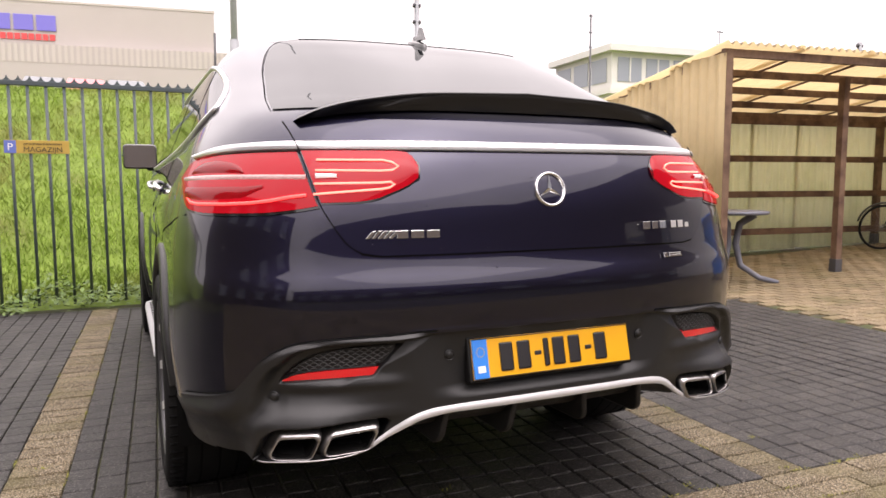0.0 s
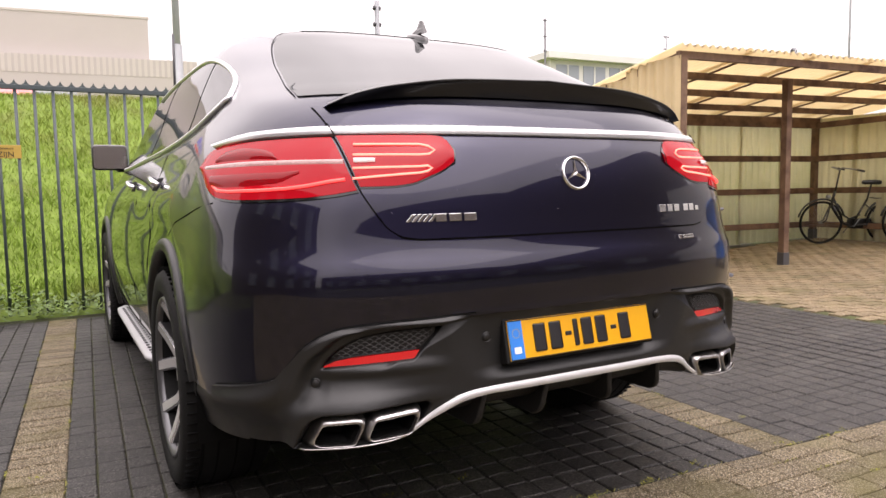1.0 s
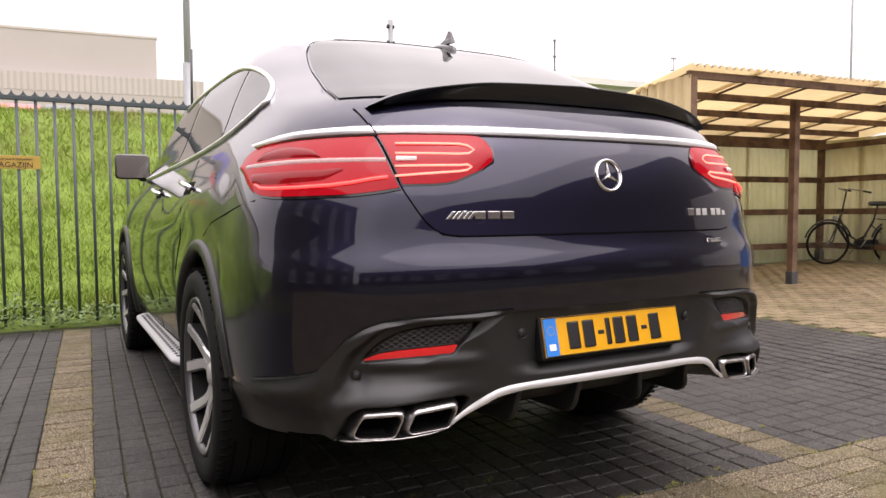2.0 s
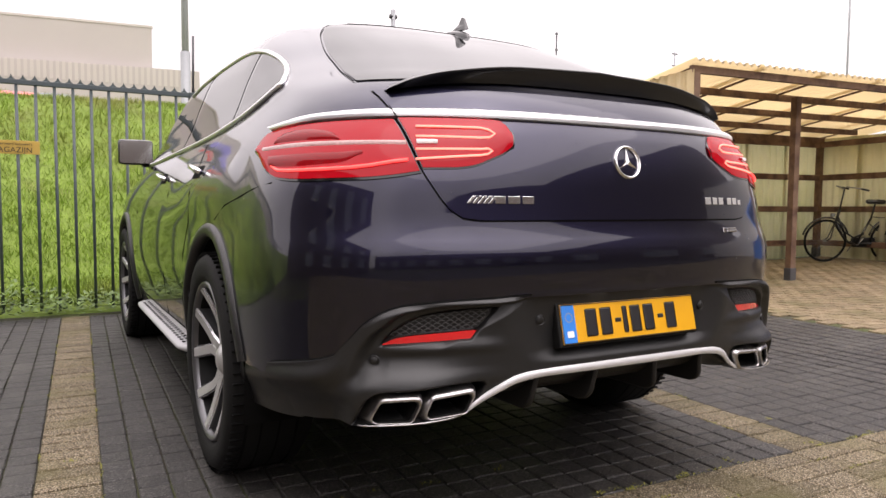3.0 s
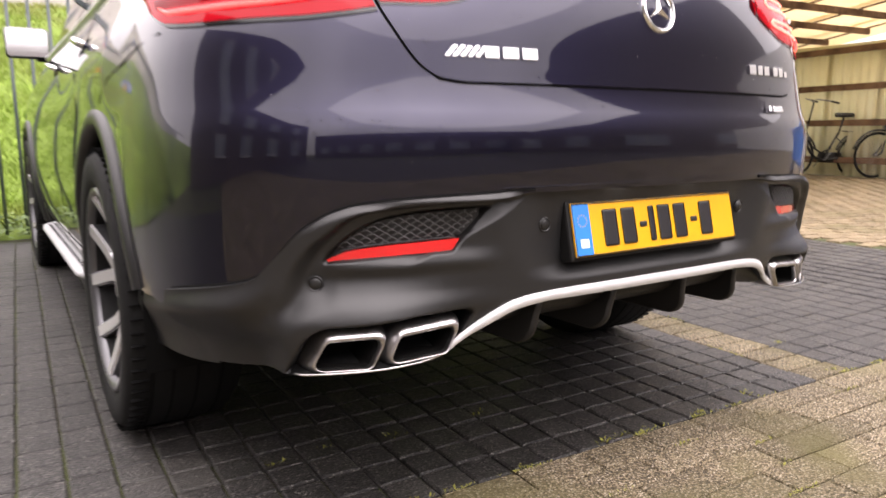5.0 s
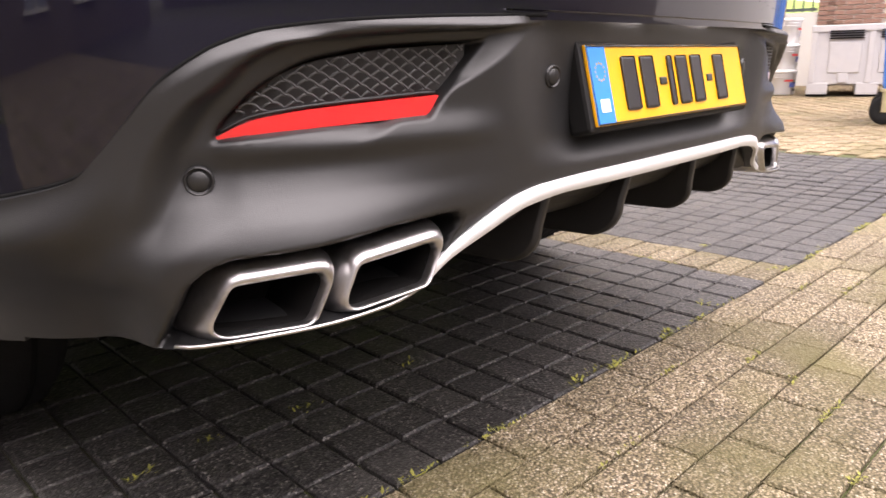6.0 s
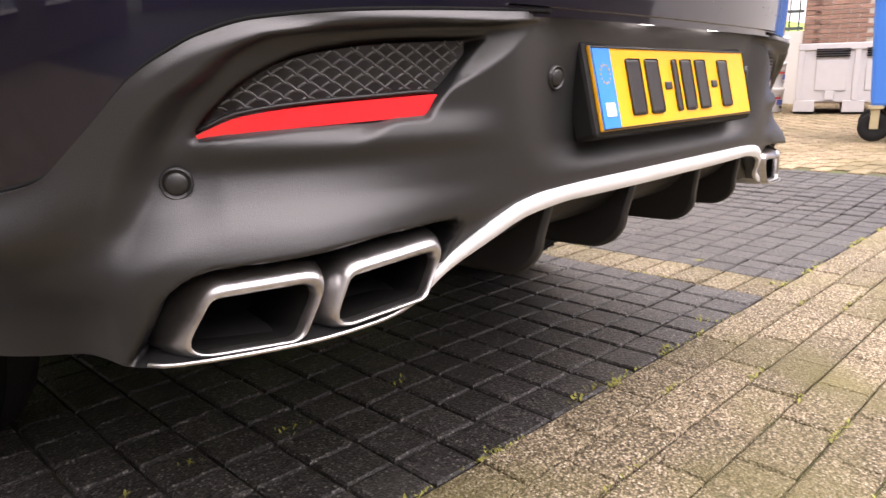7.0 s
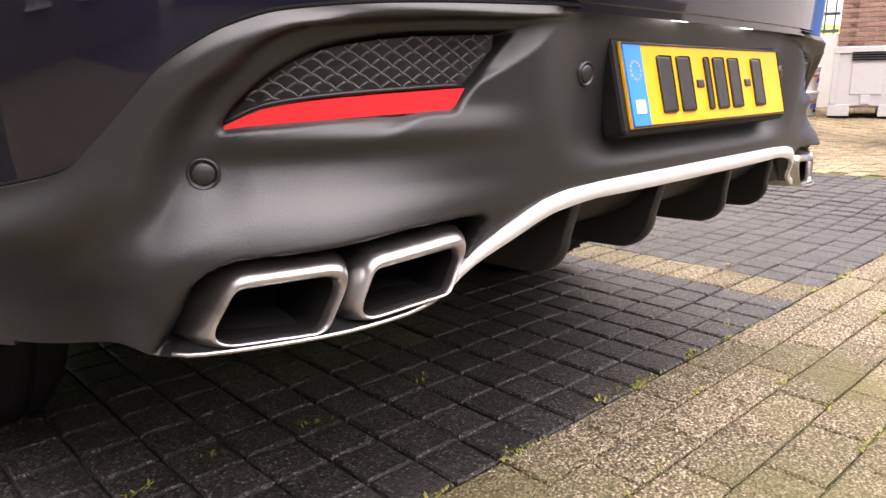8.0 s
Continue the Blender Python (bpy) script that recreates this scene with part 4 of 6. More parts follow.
for k in range(48):
    a = 2 * math.pi * k / 48
    for r, d in prof:
        ringv.append(em @ Vector((r * math.cos(a), d, r * math.sin(a))))
ringf = [(k * 5 + i, k * 5 + i + 1, (k + 1) % 48 * 5 + i + 1, (k + 1) % 48 * 5 + i) for k in range(48) for i in range(4)]
emblem = finish("emblem", ringv, ringf, CHROME, car, "round chrome tailgate emblem")
bm = bmesh.new()
for k in range(3):
    a = math.pi / 2 + 2 * math.pi * k / 3
    d, s = Vector((math.cos(a), 0, math.sin(a))), Vector((-math.sin(a), 0, math.cos(a)))
    tip, l, r, mid, c = d * .042, s * .0062 + d * .003, -s * .0062 + d * .003, d * .004, Vector((0, -.009, 0))
    q = [bm.verts.new(em @ p) for p in (tip + Vector((0, -.002, 0)), l, c, r, Vector((0, .002, 0)))]
    bm.faces.new((q[0], q[1], q[2]))
    bm.faces.new((q[0], q[2], q[3]))
    bm.faces.new((q[0], q[4], q[1]))
    bm.faces.new((q[0], q[3], q[4]))
part("emblem_spokes", bm, CHROME, emblem)

# shark fin aerial
AER_Y, AER_Z = 0.95, 1.640
foot = patch("roof_aerial", lambda u, v, o: Vector((0.026 * math.cos(u * math.tau) * math.cos(v * 1.57), AER_Y + 0.07 + 0.085 * math.sin(u * math.tau) * math.cos(v * 1.57), AER_Z + 0.015 + 0.02 * math.sin(u * math.tau) * math.cos(v * 1.57) + 0.014 * math.sin(v * 1.57) - (0.018 if v == 0 else 0))), span(0, 1, 25), span(0, 1, 7), GLOSS_BLACK, car, "dark shark fin aerial")
prof = [(AER_Y + .00, AER_Z + .022), (AER_Y + .008, AER_Z + .040), (AER_Y + .020, AER_Z + .066), (AER_Y + .028, AER_Z + .073), (AER_Y + .040, AER_Z + .072), (AER_Y + .062, AER_Z + .048), (AER_Y + .10, AER_Z + .034), (AER_Y + .14, AER_Z + .028)]
n = len(prof)
vs = [(sx * (0.004 + 0.005 * smooth(AER_Z + .05, AER_Z + .03, z)), y, z) for sx in (-1, 1) for y, z in prof]
finish("fin", vs, [tuple(range(n)), tuple(range(2 * n - 1, n - 1, -1))] + [(k, (k + 1) % n, (k + 1) % n + n, k + n) for k in range(n)], GLOSS_BLACK, foot, smooth=False)

# side windows
BELT = [(.775, 1.346), (.86, 1.306), (1.05, 1.268), (1.4, 1.236), (1.8, 1.219), (2.4, 1.205), (3.0, 1.192), (3.35, 1.19)]
HEAD = [(.775, 1.348), (.83, 1.396), (.92, 1.441), (1.05, 1.491), (1.2, 1.533), (1.4, 1.566), (1.65, 1.587), (2.0, 1.595), (2.35, 1.583), (2.7, 1.518), (3.0, 1.405), (3.35, 1.20)]
for sx in (-1, 1):
    for y0, y1, nm in ((.800, 1.20, "quarter_window"), (1.235, 2.10, "rear_side_window"), (2.17, 3.28, "front_side_window")):
        def win_fn(u, v, o, y0=y0, y1=y1, sx=sx):
            y = y0 + (y1 - y0) * u
            lo, hi = curve(BELT, y) + 0.006, curve(HEAD, y) - 0.008
            z = lo + (max(hi, lo + .001) - lo) * v
            return flank(sx, y, z, 0.003 + o)
        patch(nm, win_fn, span(0, 1, 21), span(0, 1, 9), GLASS, car, "dark tinted side glass", skirt=-0.008, flip=sx > 0)
    def frame_fn(u, v, o, sx=sx):
        y = .780 + 2.555 * u
        lo, hi = curve(BELT, y), curve(HEAD, y)
        return flank(sx, y, lo + (hi - lo) * v, 0.0012 + o)
    patch("window_pillars", frame_fn, span(0, 1, 50), span(0, 1, 9), GLOSS_BLACK, car, flip=sx > 0)
    loop = [flank(sx, y, curve(BELT, y), 0.004) for y in span(3.33, .790, 40)] + [flank(sx, .777, 1.347, 0.004)] + [flank(sx, y, curve(HEAD, y), 0.004) for y in [.783, .797, .82] + span(.85, 2.6, 40)]
    bm = bmesh.new()
    add_tube(bm, loop, 0.0095, 8)
    part("window_trim", bm, TRIM, car, "chrome window surround", smooth=True)
    # door gaps and handles
    for pts in ([(1.52, 1.20), (1.50, 1.0), (1.53, .88), (1.62, .75), (1.66, .55), (1.66, .42)], [(2.16, 1.21), (2.17, 1.0), (2.17, .6), (2.17, .42)], [(3.30, 1.18), (3.34, .9), (3.30, .45)], [(1.66, .42), (2.4, .41), (3.30, .42)]):
        tube("door_gap", [flank(sx, y, z, -0.001) for (y, z) in pts], 0.004, GAP, car, seg=5)
    for y in (1.45, 2.42):
        handle = tube("door_handle", [flank(sx, y + dy, 1.088 + 0.012 * dy / .11, o) for dy, o in ((-.11, .008), (-.09, .026), (-.03, .033), (.05, .033), (.10, .024), (.12, .008))], 0.011, CHROME, car, "chrome door handle", seg=8)
        patch("handle_cup", lambda u, v, o, y=y, sx=sx: flank(sx, y + (u - .5) * .16, 1.083 + (v - .5) * .05, 0.0015 + o), span(0, 1, 7), span(0, 1, 5), GAP, handle, flip=sx > 0)
    # fuel flap outline on the rear wing
    tube("panel_gap", [flank(sx, y, z, -0.001) for y, z in ((1.02, .905), (.86, .955), (.70, .985), (.58, 1.005), (.46, 1.02))], 0.003, GAP, car, seg=5)
    # running board
    bm = bmesh.new()
    prof = [(0.84, .352), (0.972, .345), (0.994, .338), (0.997, .326), (0.975, .312), (0.84, .306)]
    rings = []
    for y, k in ((1.63, 0.0), (1.68, .75), (1.74, 1.0), (2.4, 1.0), (3.12, 1.0), (3.24, .92), (3.30, .55)):
        rings.append([bm.verts.new((sx * (0.86 + (x - 0.86) * (0.3 + 0.7 * k)), y, z)) for x, z in prof])
    for a, b in zip(rings, rings[1:]):
        for i in range(len(prof) - 1):
            bm.faces.new((a[i], a[i + 1], b[i + 1], b[i]))
    board = part("running_board", bm, BOARD, car, "brushed aluminium running board with rubber studs", smooth=True)
    bm = bmesh.new()
    for i in range(27):
        for j in range(3):
            y, x = 1.76 + i * 0.060 + (0.030 if j % 2 else 0), 0.902 + j * 0.030
            if y < 3.2:
                add_box(bm, (sx * x - .0075, y - .010, .330), (sx * x + .0075, y + .010, .3555 - (x - .84) * .053), 0.002)
    tagged(part("rubber_studs", bm, TYRE, board), kind="stuff")
    box("sill", (sx * 0.78, 1.6, .32), (sx * 0.885, 3.5, .47), GAP, car, bevel=0.03)
    # door mirror
    bm = bmesh.new()
    made = add_box(bm, (sx * 0.885, 3.22, 1.19), (sx * 1.085, 3.36, 1.345), 0.022)
    for v in bm.verts:
        if v.co.y > 3.30:
            v.co.z = 1.265 + (v.co.z - 1.265) * 0.75
            v.co.x = sx * (1.0 + (abs(v.co.x) - 1.0) * 0.85)
    shell = part("door_mirror", bm, GLOSS_BLACK, car, "dark door mirror", smooth=True)
    box("mirror_arm", (sx * 0.83, 3.25, 1.18), (sx * 0.95, 3.33, 1.225), GLOSS_BLACK, shell, bevel=0.012)
    bm = bmesh.new()
    loop = rounded([(sx * .894, 1.199), (sx * .895, 1.336), (sx * 1.076, 1.337), (sx * 1.078, 1.200)], 0.018)
    bm.faces.new([bm.verts.new((p.x, 3.2165 + (p.y - 1.337) * 0.07, p.y)) for p in loop])
    part("mirror_glass", bm, CHROME, shell, "mirror glass")


# wheels
def wheel(sx, ax):
    hub = Vector((sx * 0.0, ax, WHEEL_R))
    xo = 1.0
    prof = [(xo - .285, .285), (xo - .30, .32), (xo - .295, .365), (xo - .27, .388), (xo - .20, .393), (xo - .09, .393), (xo - .03, .388), (xo - .006, .372), (xo, .345), (xo - .002, .31), (xo - .012, .292), (xo - .02, .286)]
    v, f = spun([(sx * a, r) for a, r in prof], 64, "x", hub)
    tyre = finish("wheel", v, f, TYRE, car, "wide low-profile tyre on a silver twin-spoke rim")
    # tread grooves
    for g in (xo - .06, xo - .11, xo - .17, xo - .23):
        gv, gf = spun([(sx * (g - .005), .3925), (sx * g, .3945), (sx * (g + .005), .3925)], 64, "x", hub)
        finish("tread_groove", gv, gf, GAP, tyre)
    bm = bmesh.new()
    for k in range(72):
        a = 2 * math.pi * k / 72
        m = Matrix.Translation(hub) @ Matrix.Rotation(a, 4, "X")
        add_box(bm, (sx * (xo - .052), -.0025, .385), (sx * (xo - .012), .0025, .3945), turn=m)
    tagged(part("tread_pattern", bm, GAP, tyre), kind="stuff")
    rv, rf = spun([(sx * a, r) for a, r in ((xo - .02, .288), (xo - .008, .284), (xo - .008, .276), (xo - .022, .268), (xo - .03, .266))], 64, "x", hub)
    rim = finish("rim", rv, rf, RIM_DARK, tyre, "silver alloy rim")
    # the shade inside the wheel is put into this near-black colour
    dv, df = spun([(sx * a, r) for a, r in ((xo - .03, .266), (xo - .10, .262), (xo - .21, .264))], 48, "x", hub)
    finish("rim_well", dv, df, HOLDER, tyre, "inner rim with its shade put into the near-black colour")
    bv, bf = spun([(sx * (xo - .16), .0), (sx * (xo - .16), .20), (sx * (xo - .17), .205)], 48, "x", hub)
    finish("brake_disc", bv, bf, DISC, tyre)
    # a black disc stands in for the unlit inside of the wheel
    bv, bf = spun([(sx * (xo - .20), .0), (sx * (xo - .20), .265)], 40, "x", hub)
    finish("dark_backing", bv, bf, GAP, tyre)
    for k in range(5):
        a = 2 * math.pi * k / 5 + radians(14)
        for fork in (-1, 1):
            vs = []
            for t in span(0, 1, 9):
                r = 0.045 + 0.224 * t
                side = fork * (0.018 + 0.066 * max(0.0, (t - 0.42) / 0.58))
                wd = 0.025 - 0.003 * t
                out = xo - .066 + 0.052 * t - 0.012 * math.sin(t * math.pi)
                c, q0 = math.cos(a), math.sin(a)
                for q, dep in ((-1, .050), (-1, .007), (-.72, 0), (.72, 0), (1, .007), (1, .050)):
                    lat = side + wd * q
                    rr = math.sqrt(max(0.0, r * r - lat * lat))
                    vs.append((sx * (out - dep), hub.y + rr * c - lat * q0, hub.z + rr * q0 + lat * c))
            fs = [(i * 6 + j, i * 6 + j + 1, (i + 1) * 6 + j + 1, (i + 1) * 6 + j) for i in range(8) for j in range(5)]
            spoke = finish("spoke", vs, fs, RIM, rim, smooth=False)
            spoke.data.materials.append(RIM_DARK)
            spoke.data.materials.append(RIM_EDGE)
            spoke.data.polygons.foreach_set("material_index", [1, 2, 0, 2, 1] * 8)
    cv, cf = spun([(sx * (xo - .046), .0), (sx * (xo - .046), .030), (sx * (xo - .050), .036), (sx * (xo - .066), .058), (sx * (xo - .10), .062)], 32, "x", hub)
    finish("hub_cap", cv, cf, RIM, rim)


for sx in (-1, 1):
    for ax in (AXLE_R, AXLE_F):
        wheel(sx, ax)

# rain drops standing on the paintwork
def build_drops():
    rng = random.Random(31)
    vs, fs = [], []
    for _ in range(2600):
        kind = rng.random()
        if kind < .45:
            p0, p1 = (lambda x, z, o: tail(x, z, o)), (rng.uniform(-.62, .62), rng.uniform(.93, 1.28))
            lift = .0052
        elif kind < .85:
            p0, p1 = (lambda x, z, o: tail(x, z, o)), (rng.uniform(-.88, .88), rng.uniform(.75, .915))
            lift = .0002
        else:
            p0, p1 = (lambda y, z, o: flank(-1, y, z, o)), (rng.uniform(.62, 1.9), rng.uniform(.78, 1.2))
            lift = .0002
        if kind < .45 and (abs(p1[0]) > curve(GATE, p1[1]) - .02 or (p1[1] > 1.05 and abs(p1[0]) > .25) or 1.18 < p1[1] < 1.225):
            continue
        if rng.random() > .35 + .9 * noise.noise(Vector((p1[0] * 6, p1[1] * 9, 2))):
            continue
        c = p0(*p1, lift)
        nrm = (p0(*p1, lift + .01) - c).normalized()
        u = nrm.orthogonal().normalized()
        w = nrm.cross(u)
        r = .0007 + .0016 * rng.random() ** 3
        b = len(vs)
        for ring, h in ((1.0, 0.0), (.68, .34)):
            vs += [c + (u * math.cos(k * math.tau / 7) + w * math.sin(k * math.tau / 7)) * r * ring + nrm * r * h for k in range(7)]
        vs.append(c + nrm * r * .48)
        fs += [(b + k, b + (k + 1) % 7, b + 7 + (k + 1) % 7, b + 7 + k) for k in range(7)] + [(b + 7 + k, b + 7 + (k + 1) % 7, b + 14) for k in range(7)]
    tagged(finish("rain_water", vs, fs, WATER, car, "small clear rain drops"), kind="stuff")


build_drops()


# ---------------------------------------------------------------- fence along the bank
FENCE_Y, FENCE_TOP = 5.35, 1.965


def build_fence():
    fence = thing("fence", "dark green steel bar fence along the grass bank", "fence", kind="structure")
    top = box("top_rail", (-9.0, FENCE_Y - .02, FENCE_TOP - .045), (4.3, FENCE_Y + .02, FENCE_TOP - .005), FENCE, fence, bevel=0.004)
    # scalloped guard strip
    bm = bmesh.new()
    x = -9.0
    while x < 4.25:
        q = [bm.verts.new(p) for p in ((x, FENCE_Y, FENCE_TOP - .012), (x + .030, FENCE_Y, FENCE_TOP + .012), (x + .042, FENCE_Y, FENCE_TOP + .040), (x + .054, FENCE_Y, FENCE_TOP + .012), (x + .084, FENCE_Y, FENCE_TOP - .012))]
        r = [bm.verts.new(v.co + Vector((0, .008, 0))) for v in q]
        bm.faces.new(q)
        bm.faces.new(r[::-1])
        for a, b in zip(range(5), (1, 2, 3, 4, 0)):
            bm.faces.new((q[a], r[a], r[b], q[b]))
        x += .0845
    part("spike_strip", bm, FENCE, fence, "toothed guard strip")
    bm = bmesh.new()
    add_tube(bm, [(0, 0, 0.03), (0, 0, 1.94)], 0.0125, 10)
    master = part("picket", bm, FENCE, fence, smooth=True)
    master.location = (-1.797 - 0.1385 * 40, FENCE_Y, 0)
    for k in range(1, 82):
        o = new("picket", master.data)
        o.parent, o.location = fence, (-1.797 + 0.1385 * (k - 40), FENCE_Y, 0)
    for x in (-6.3, -3.25, -.27, 2.7):
        box("fence_post", (x - .03, FENCE_Y - .03, 0), (x + .03, FENCE_Y + .03, FENCE_TOP), FENCE, fence, bevel=0.004)
    tube("slim_pole", [(-.262, FENCE_Y, 1.9), (-.255, FENCE_Y, 2.48)], 0.011, POLE_DARK, fence, seg=6)
    return fence


build_fence()


def build_sign():
    s = thing("parking_sign", "small yellow parking sign tied to the fence", "sign", (-1.745, FENCE_Y - .022, 1.405))
    box("panel", (-.245, -.004, -.055), (.245, .004, .055), SIGN_YELLOW, s, bevel=.002)
    box("blue_square", (-.243, -.0055, -.053), (-.155, -.0035, .053), SIGN_BLUE, s)
    for name, words, size, x, z, mat in (("letter", "P", .085, -.199, -.030, WHITE), ("letters", "MAGAZIJN", .062, .045, -.042, INK), ("small_letters", "gereserveerd bezoekers", .030, .045, .018, INK)):
        cu = bpy.data.curves.new(name, "FONT")
        cu.body, cu.size, cu.align_x, cu.extrude = words, size, "CENTER", 0.0006
        me = bpy.data.meshes.new_from_object(bpy.data.objects.new("tmp", cu))
        me.materials.append(mat)
        o = new(name, me)
        o.parent = s
        o.matrix_local = pose(x, -.0065, z, 90, 0, 0)


build_sign()

# ---------------------------------------------------------------- grass bank
BANK = [(5.2, -.05), (5.42, .01), (5.6, .08), (6.2, .32), (7.0, .74), (8.5, 1.54), (9.7, 2.19), (10.3, 2.43), (10.9, 2.50), (14, 2.52), (33, 4.35), (44, 4.45)]


def bank_z(x, y):
    return curve(BANK, y) + 0.05 * noise.noise(Vector((x * .5, y * .5, 3))) * smooth(5.4, 6.5, y) + 0.012 * (x + 2) * smooth(6, 10, y)


def build_bank():
    xs = [-40, -25, -16, -12] + span(-10, 8, 60) + [11, 16, 25, 40]
    ys = span(5.15, 11.5, 44) + [13, 16, 20, 24, 28, 33, 38, 44]
    vs = [(x, y, bank_z(x, y)) for x in xs for y in ys]
    n = len(ys)
    fs = [(i * n + j, (i + 1) * n + j, (i + 1) * n + j + 1, i * n + j + 1) for i in range(len(xs) - 1) for j in range(n - 1)]
    b = finish("grass_bank", vs, fs, GRASS_BASE, None, "steep green grass bank behind the fence")
    tagged(b, category="ground", kind="structure")
    rng = np.random.default_rng(7)
    N = 90000
    px, py = rng.uniform(-7.0, 2.6, N), 5.55 + rng.power(0.8, N) * 5.3
    verts, faces = np.zeros((N * 3, 3)), []
    for i in range(N):
        x, y = px[i], py[i]
        z = bank_z(x, y) - .01
        a = rng.uniform(0, math.pi * 2)
        clump = noise.noise(Vector((x * 2.2, y * 2.2, 0)))
        h = rng.uniform(.04, .10) * (1 + .7 * clump)
        w = rng.uniform(.004, .008)
        dx, dy = math.cos(a) * w, math.sin(a) * w
        lx, ly = rng.normal(0, .5) * h, rng.normal(-.25, .5) * h
        verts[3 * i] = (x - dx, y - dy, z)
        verts[3 * i + 1] = (x + dx, y + dy, z)
        verts[3 * i + 2] = (x + lx, y + ly, z + h)
        faces.append((3 * i, 3 * i + 1, 3 * i + 2))
    g = finish("grass", verts, faces, GRASS, None, "rough green grass with yellowed tufts on the bank", smooth=False)
    tagged(g, category="grass", kind="stuff")
    # leafy weeds at the foot of the fence
    rng = random.Random(11)
    vs, fs = [], []
    for _ in range(9500):
        x = rng.uniform(-7, 3.5)
        y = rng.gauss(5.30, .13)
        z = rng.uniform(0, .05) + max(0, .34 * (noise.noise(Vector((x * 1.7, y, 5))) + .32)) * rng.random()
        a, s, tip = rng.uniform(0, 6.3), rng.uniform(.012, .032), rng.uniform(-.4, .8)
        d, q = Vector((math.cos(a), math.sin(a), tip)).normalized(), Vector((-math.sin(a), math.cos(a), rng.uniform(-.4, .4)))
        p = Vector((x, y, z + .01))
        b0 = len(vs)
        vs += [p, p + d * s + q * s * .55, p + d * s * 2.1, p + d * s - q * s * .55]
        fs.append((b0, b0 + 1, b0 + 2, b0 + 3))
    w = finish("weeds", vs, fs, WEED, None, "low leafy weeds along the foot of the fence", smooth=False)
    tagged(w, category="weeds", kind="stuff")


build_bank()

# ---------------------------------------------------------------- the bicycle shed
SHED_A = Vector((4.10, 3.39))
SHED_TURN = radians(-6)


def shed_pt(u, v, z=0.0):
    """u to the right along the front, v to the back."""
    c, s = math.cos(SHED_TURN), math.sin(SHED_TURN)
    return Vector((SHED_A.x + c * u - s * v, SHED_A.y + s * u + c * v, z))


SHED_W, SHED_D, SHED_H, SHED_HB = 4.6, 2.25, 2.30, 1.98


def corrugated(name, origin, across, along, width, length, mat, parent, label="", depth=.022, pitch=.095, thick=.003):
    """A wavy sheet: waves count across, straight along."""
    nrm = across.cross(along).normalized()
    n = max(8, int(width / pitch * 8))
    vs, fs = [], []
    for i in range(n + 1):
        s = width * i / n
        d = depth * math.cos(2 * math.pi * s / pitch)
        for t in (0, length):
            for k in (0, thick):
                vs.append(origin + across * s + along * t + nrm * (d + k))
    for i in range(n):
        a, b = 4 * i, 4 * i + 4
        fs += [(a, b, b + 2, a + 2), (a + 1, a + 3, b + 3, b + 1), (a, a + 1, b + 1, b), (a + 2, b + 2, b + 3, a + 3)]
    return finish(name, vs, fs, mat, parent, label)


def beam(name, a, b, w, h, parent, label=""):
    a, b = Vector(a), Vector(b)
    d = (b - a).normalized()
    m = Matrix.Translation(a) @ d.to_track_quat("X", "Z").to_matrix().to_4x4()
    return box(name, (0, -w / 2, -h / 2), ((b - a).length, w / 2, h / 2), WOOD, parent, label, bevel=.004, turn=m)


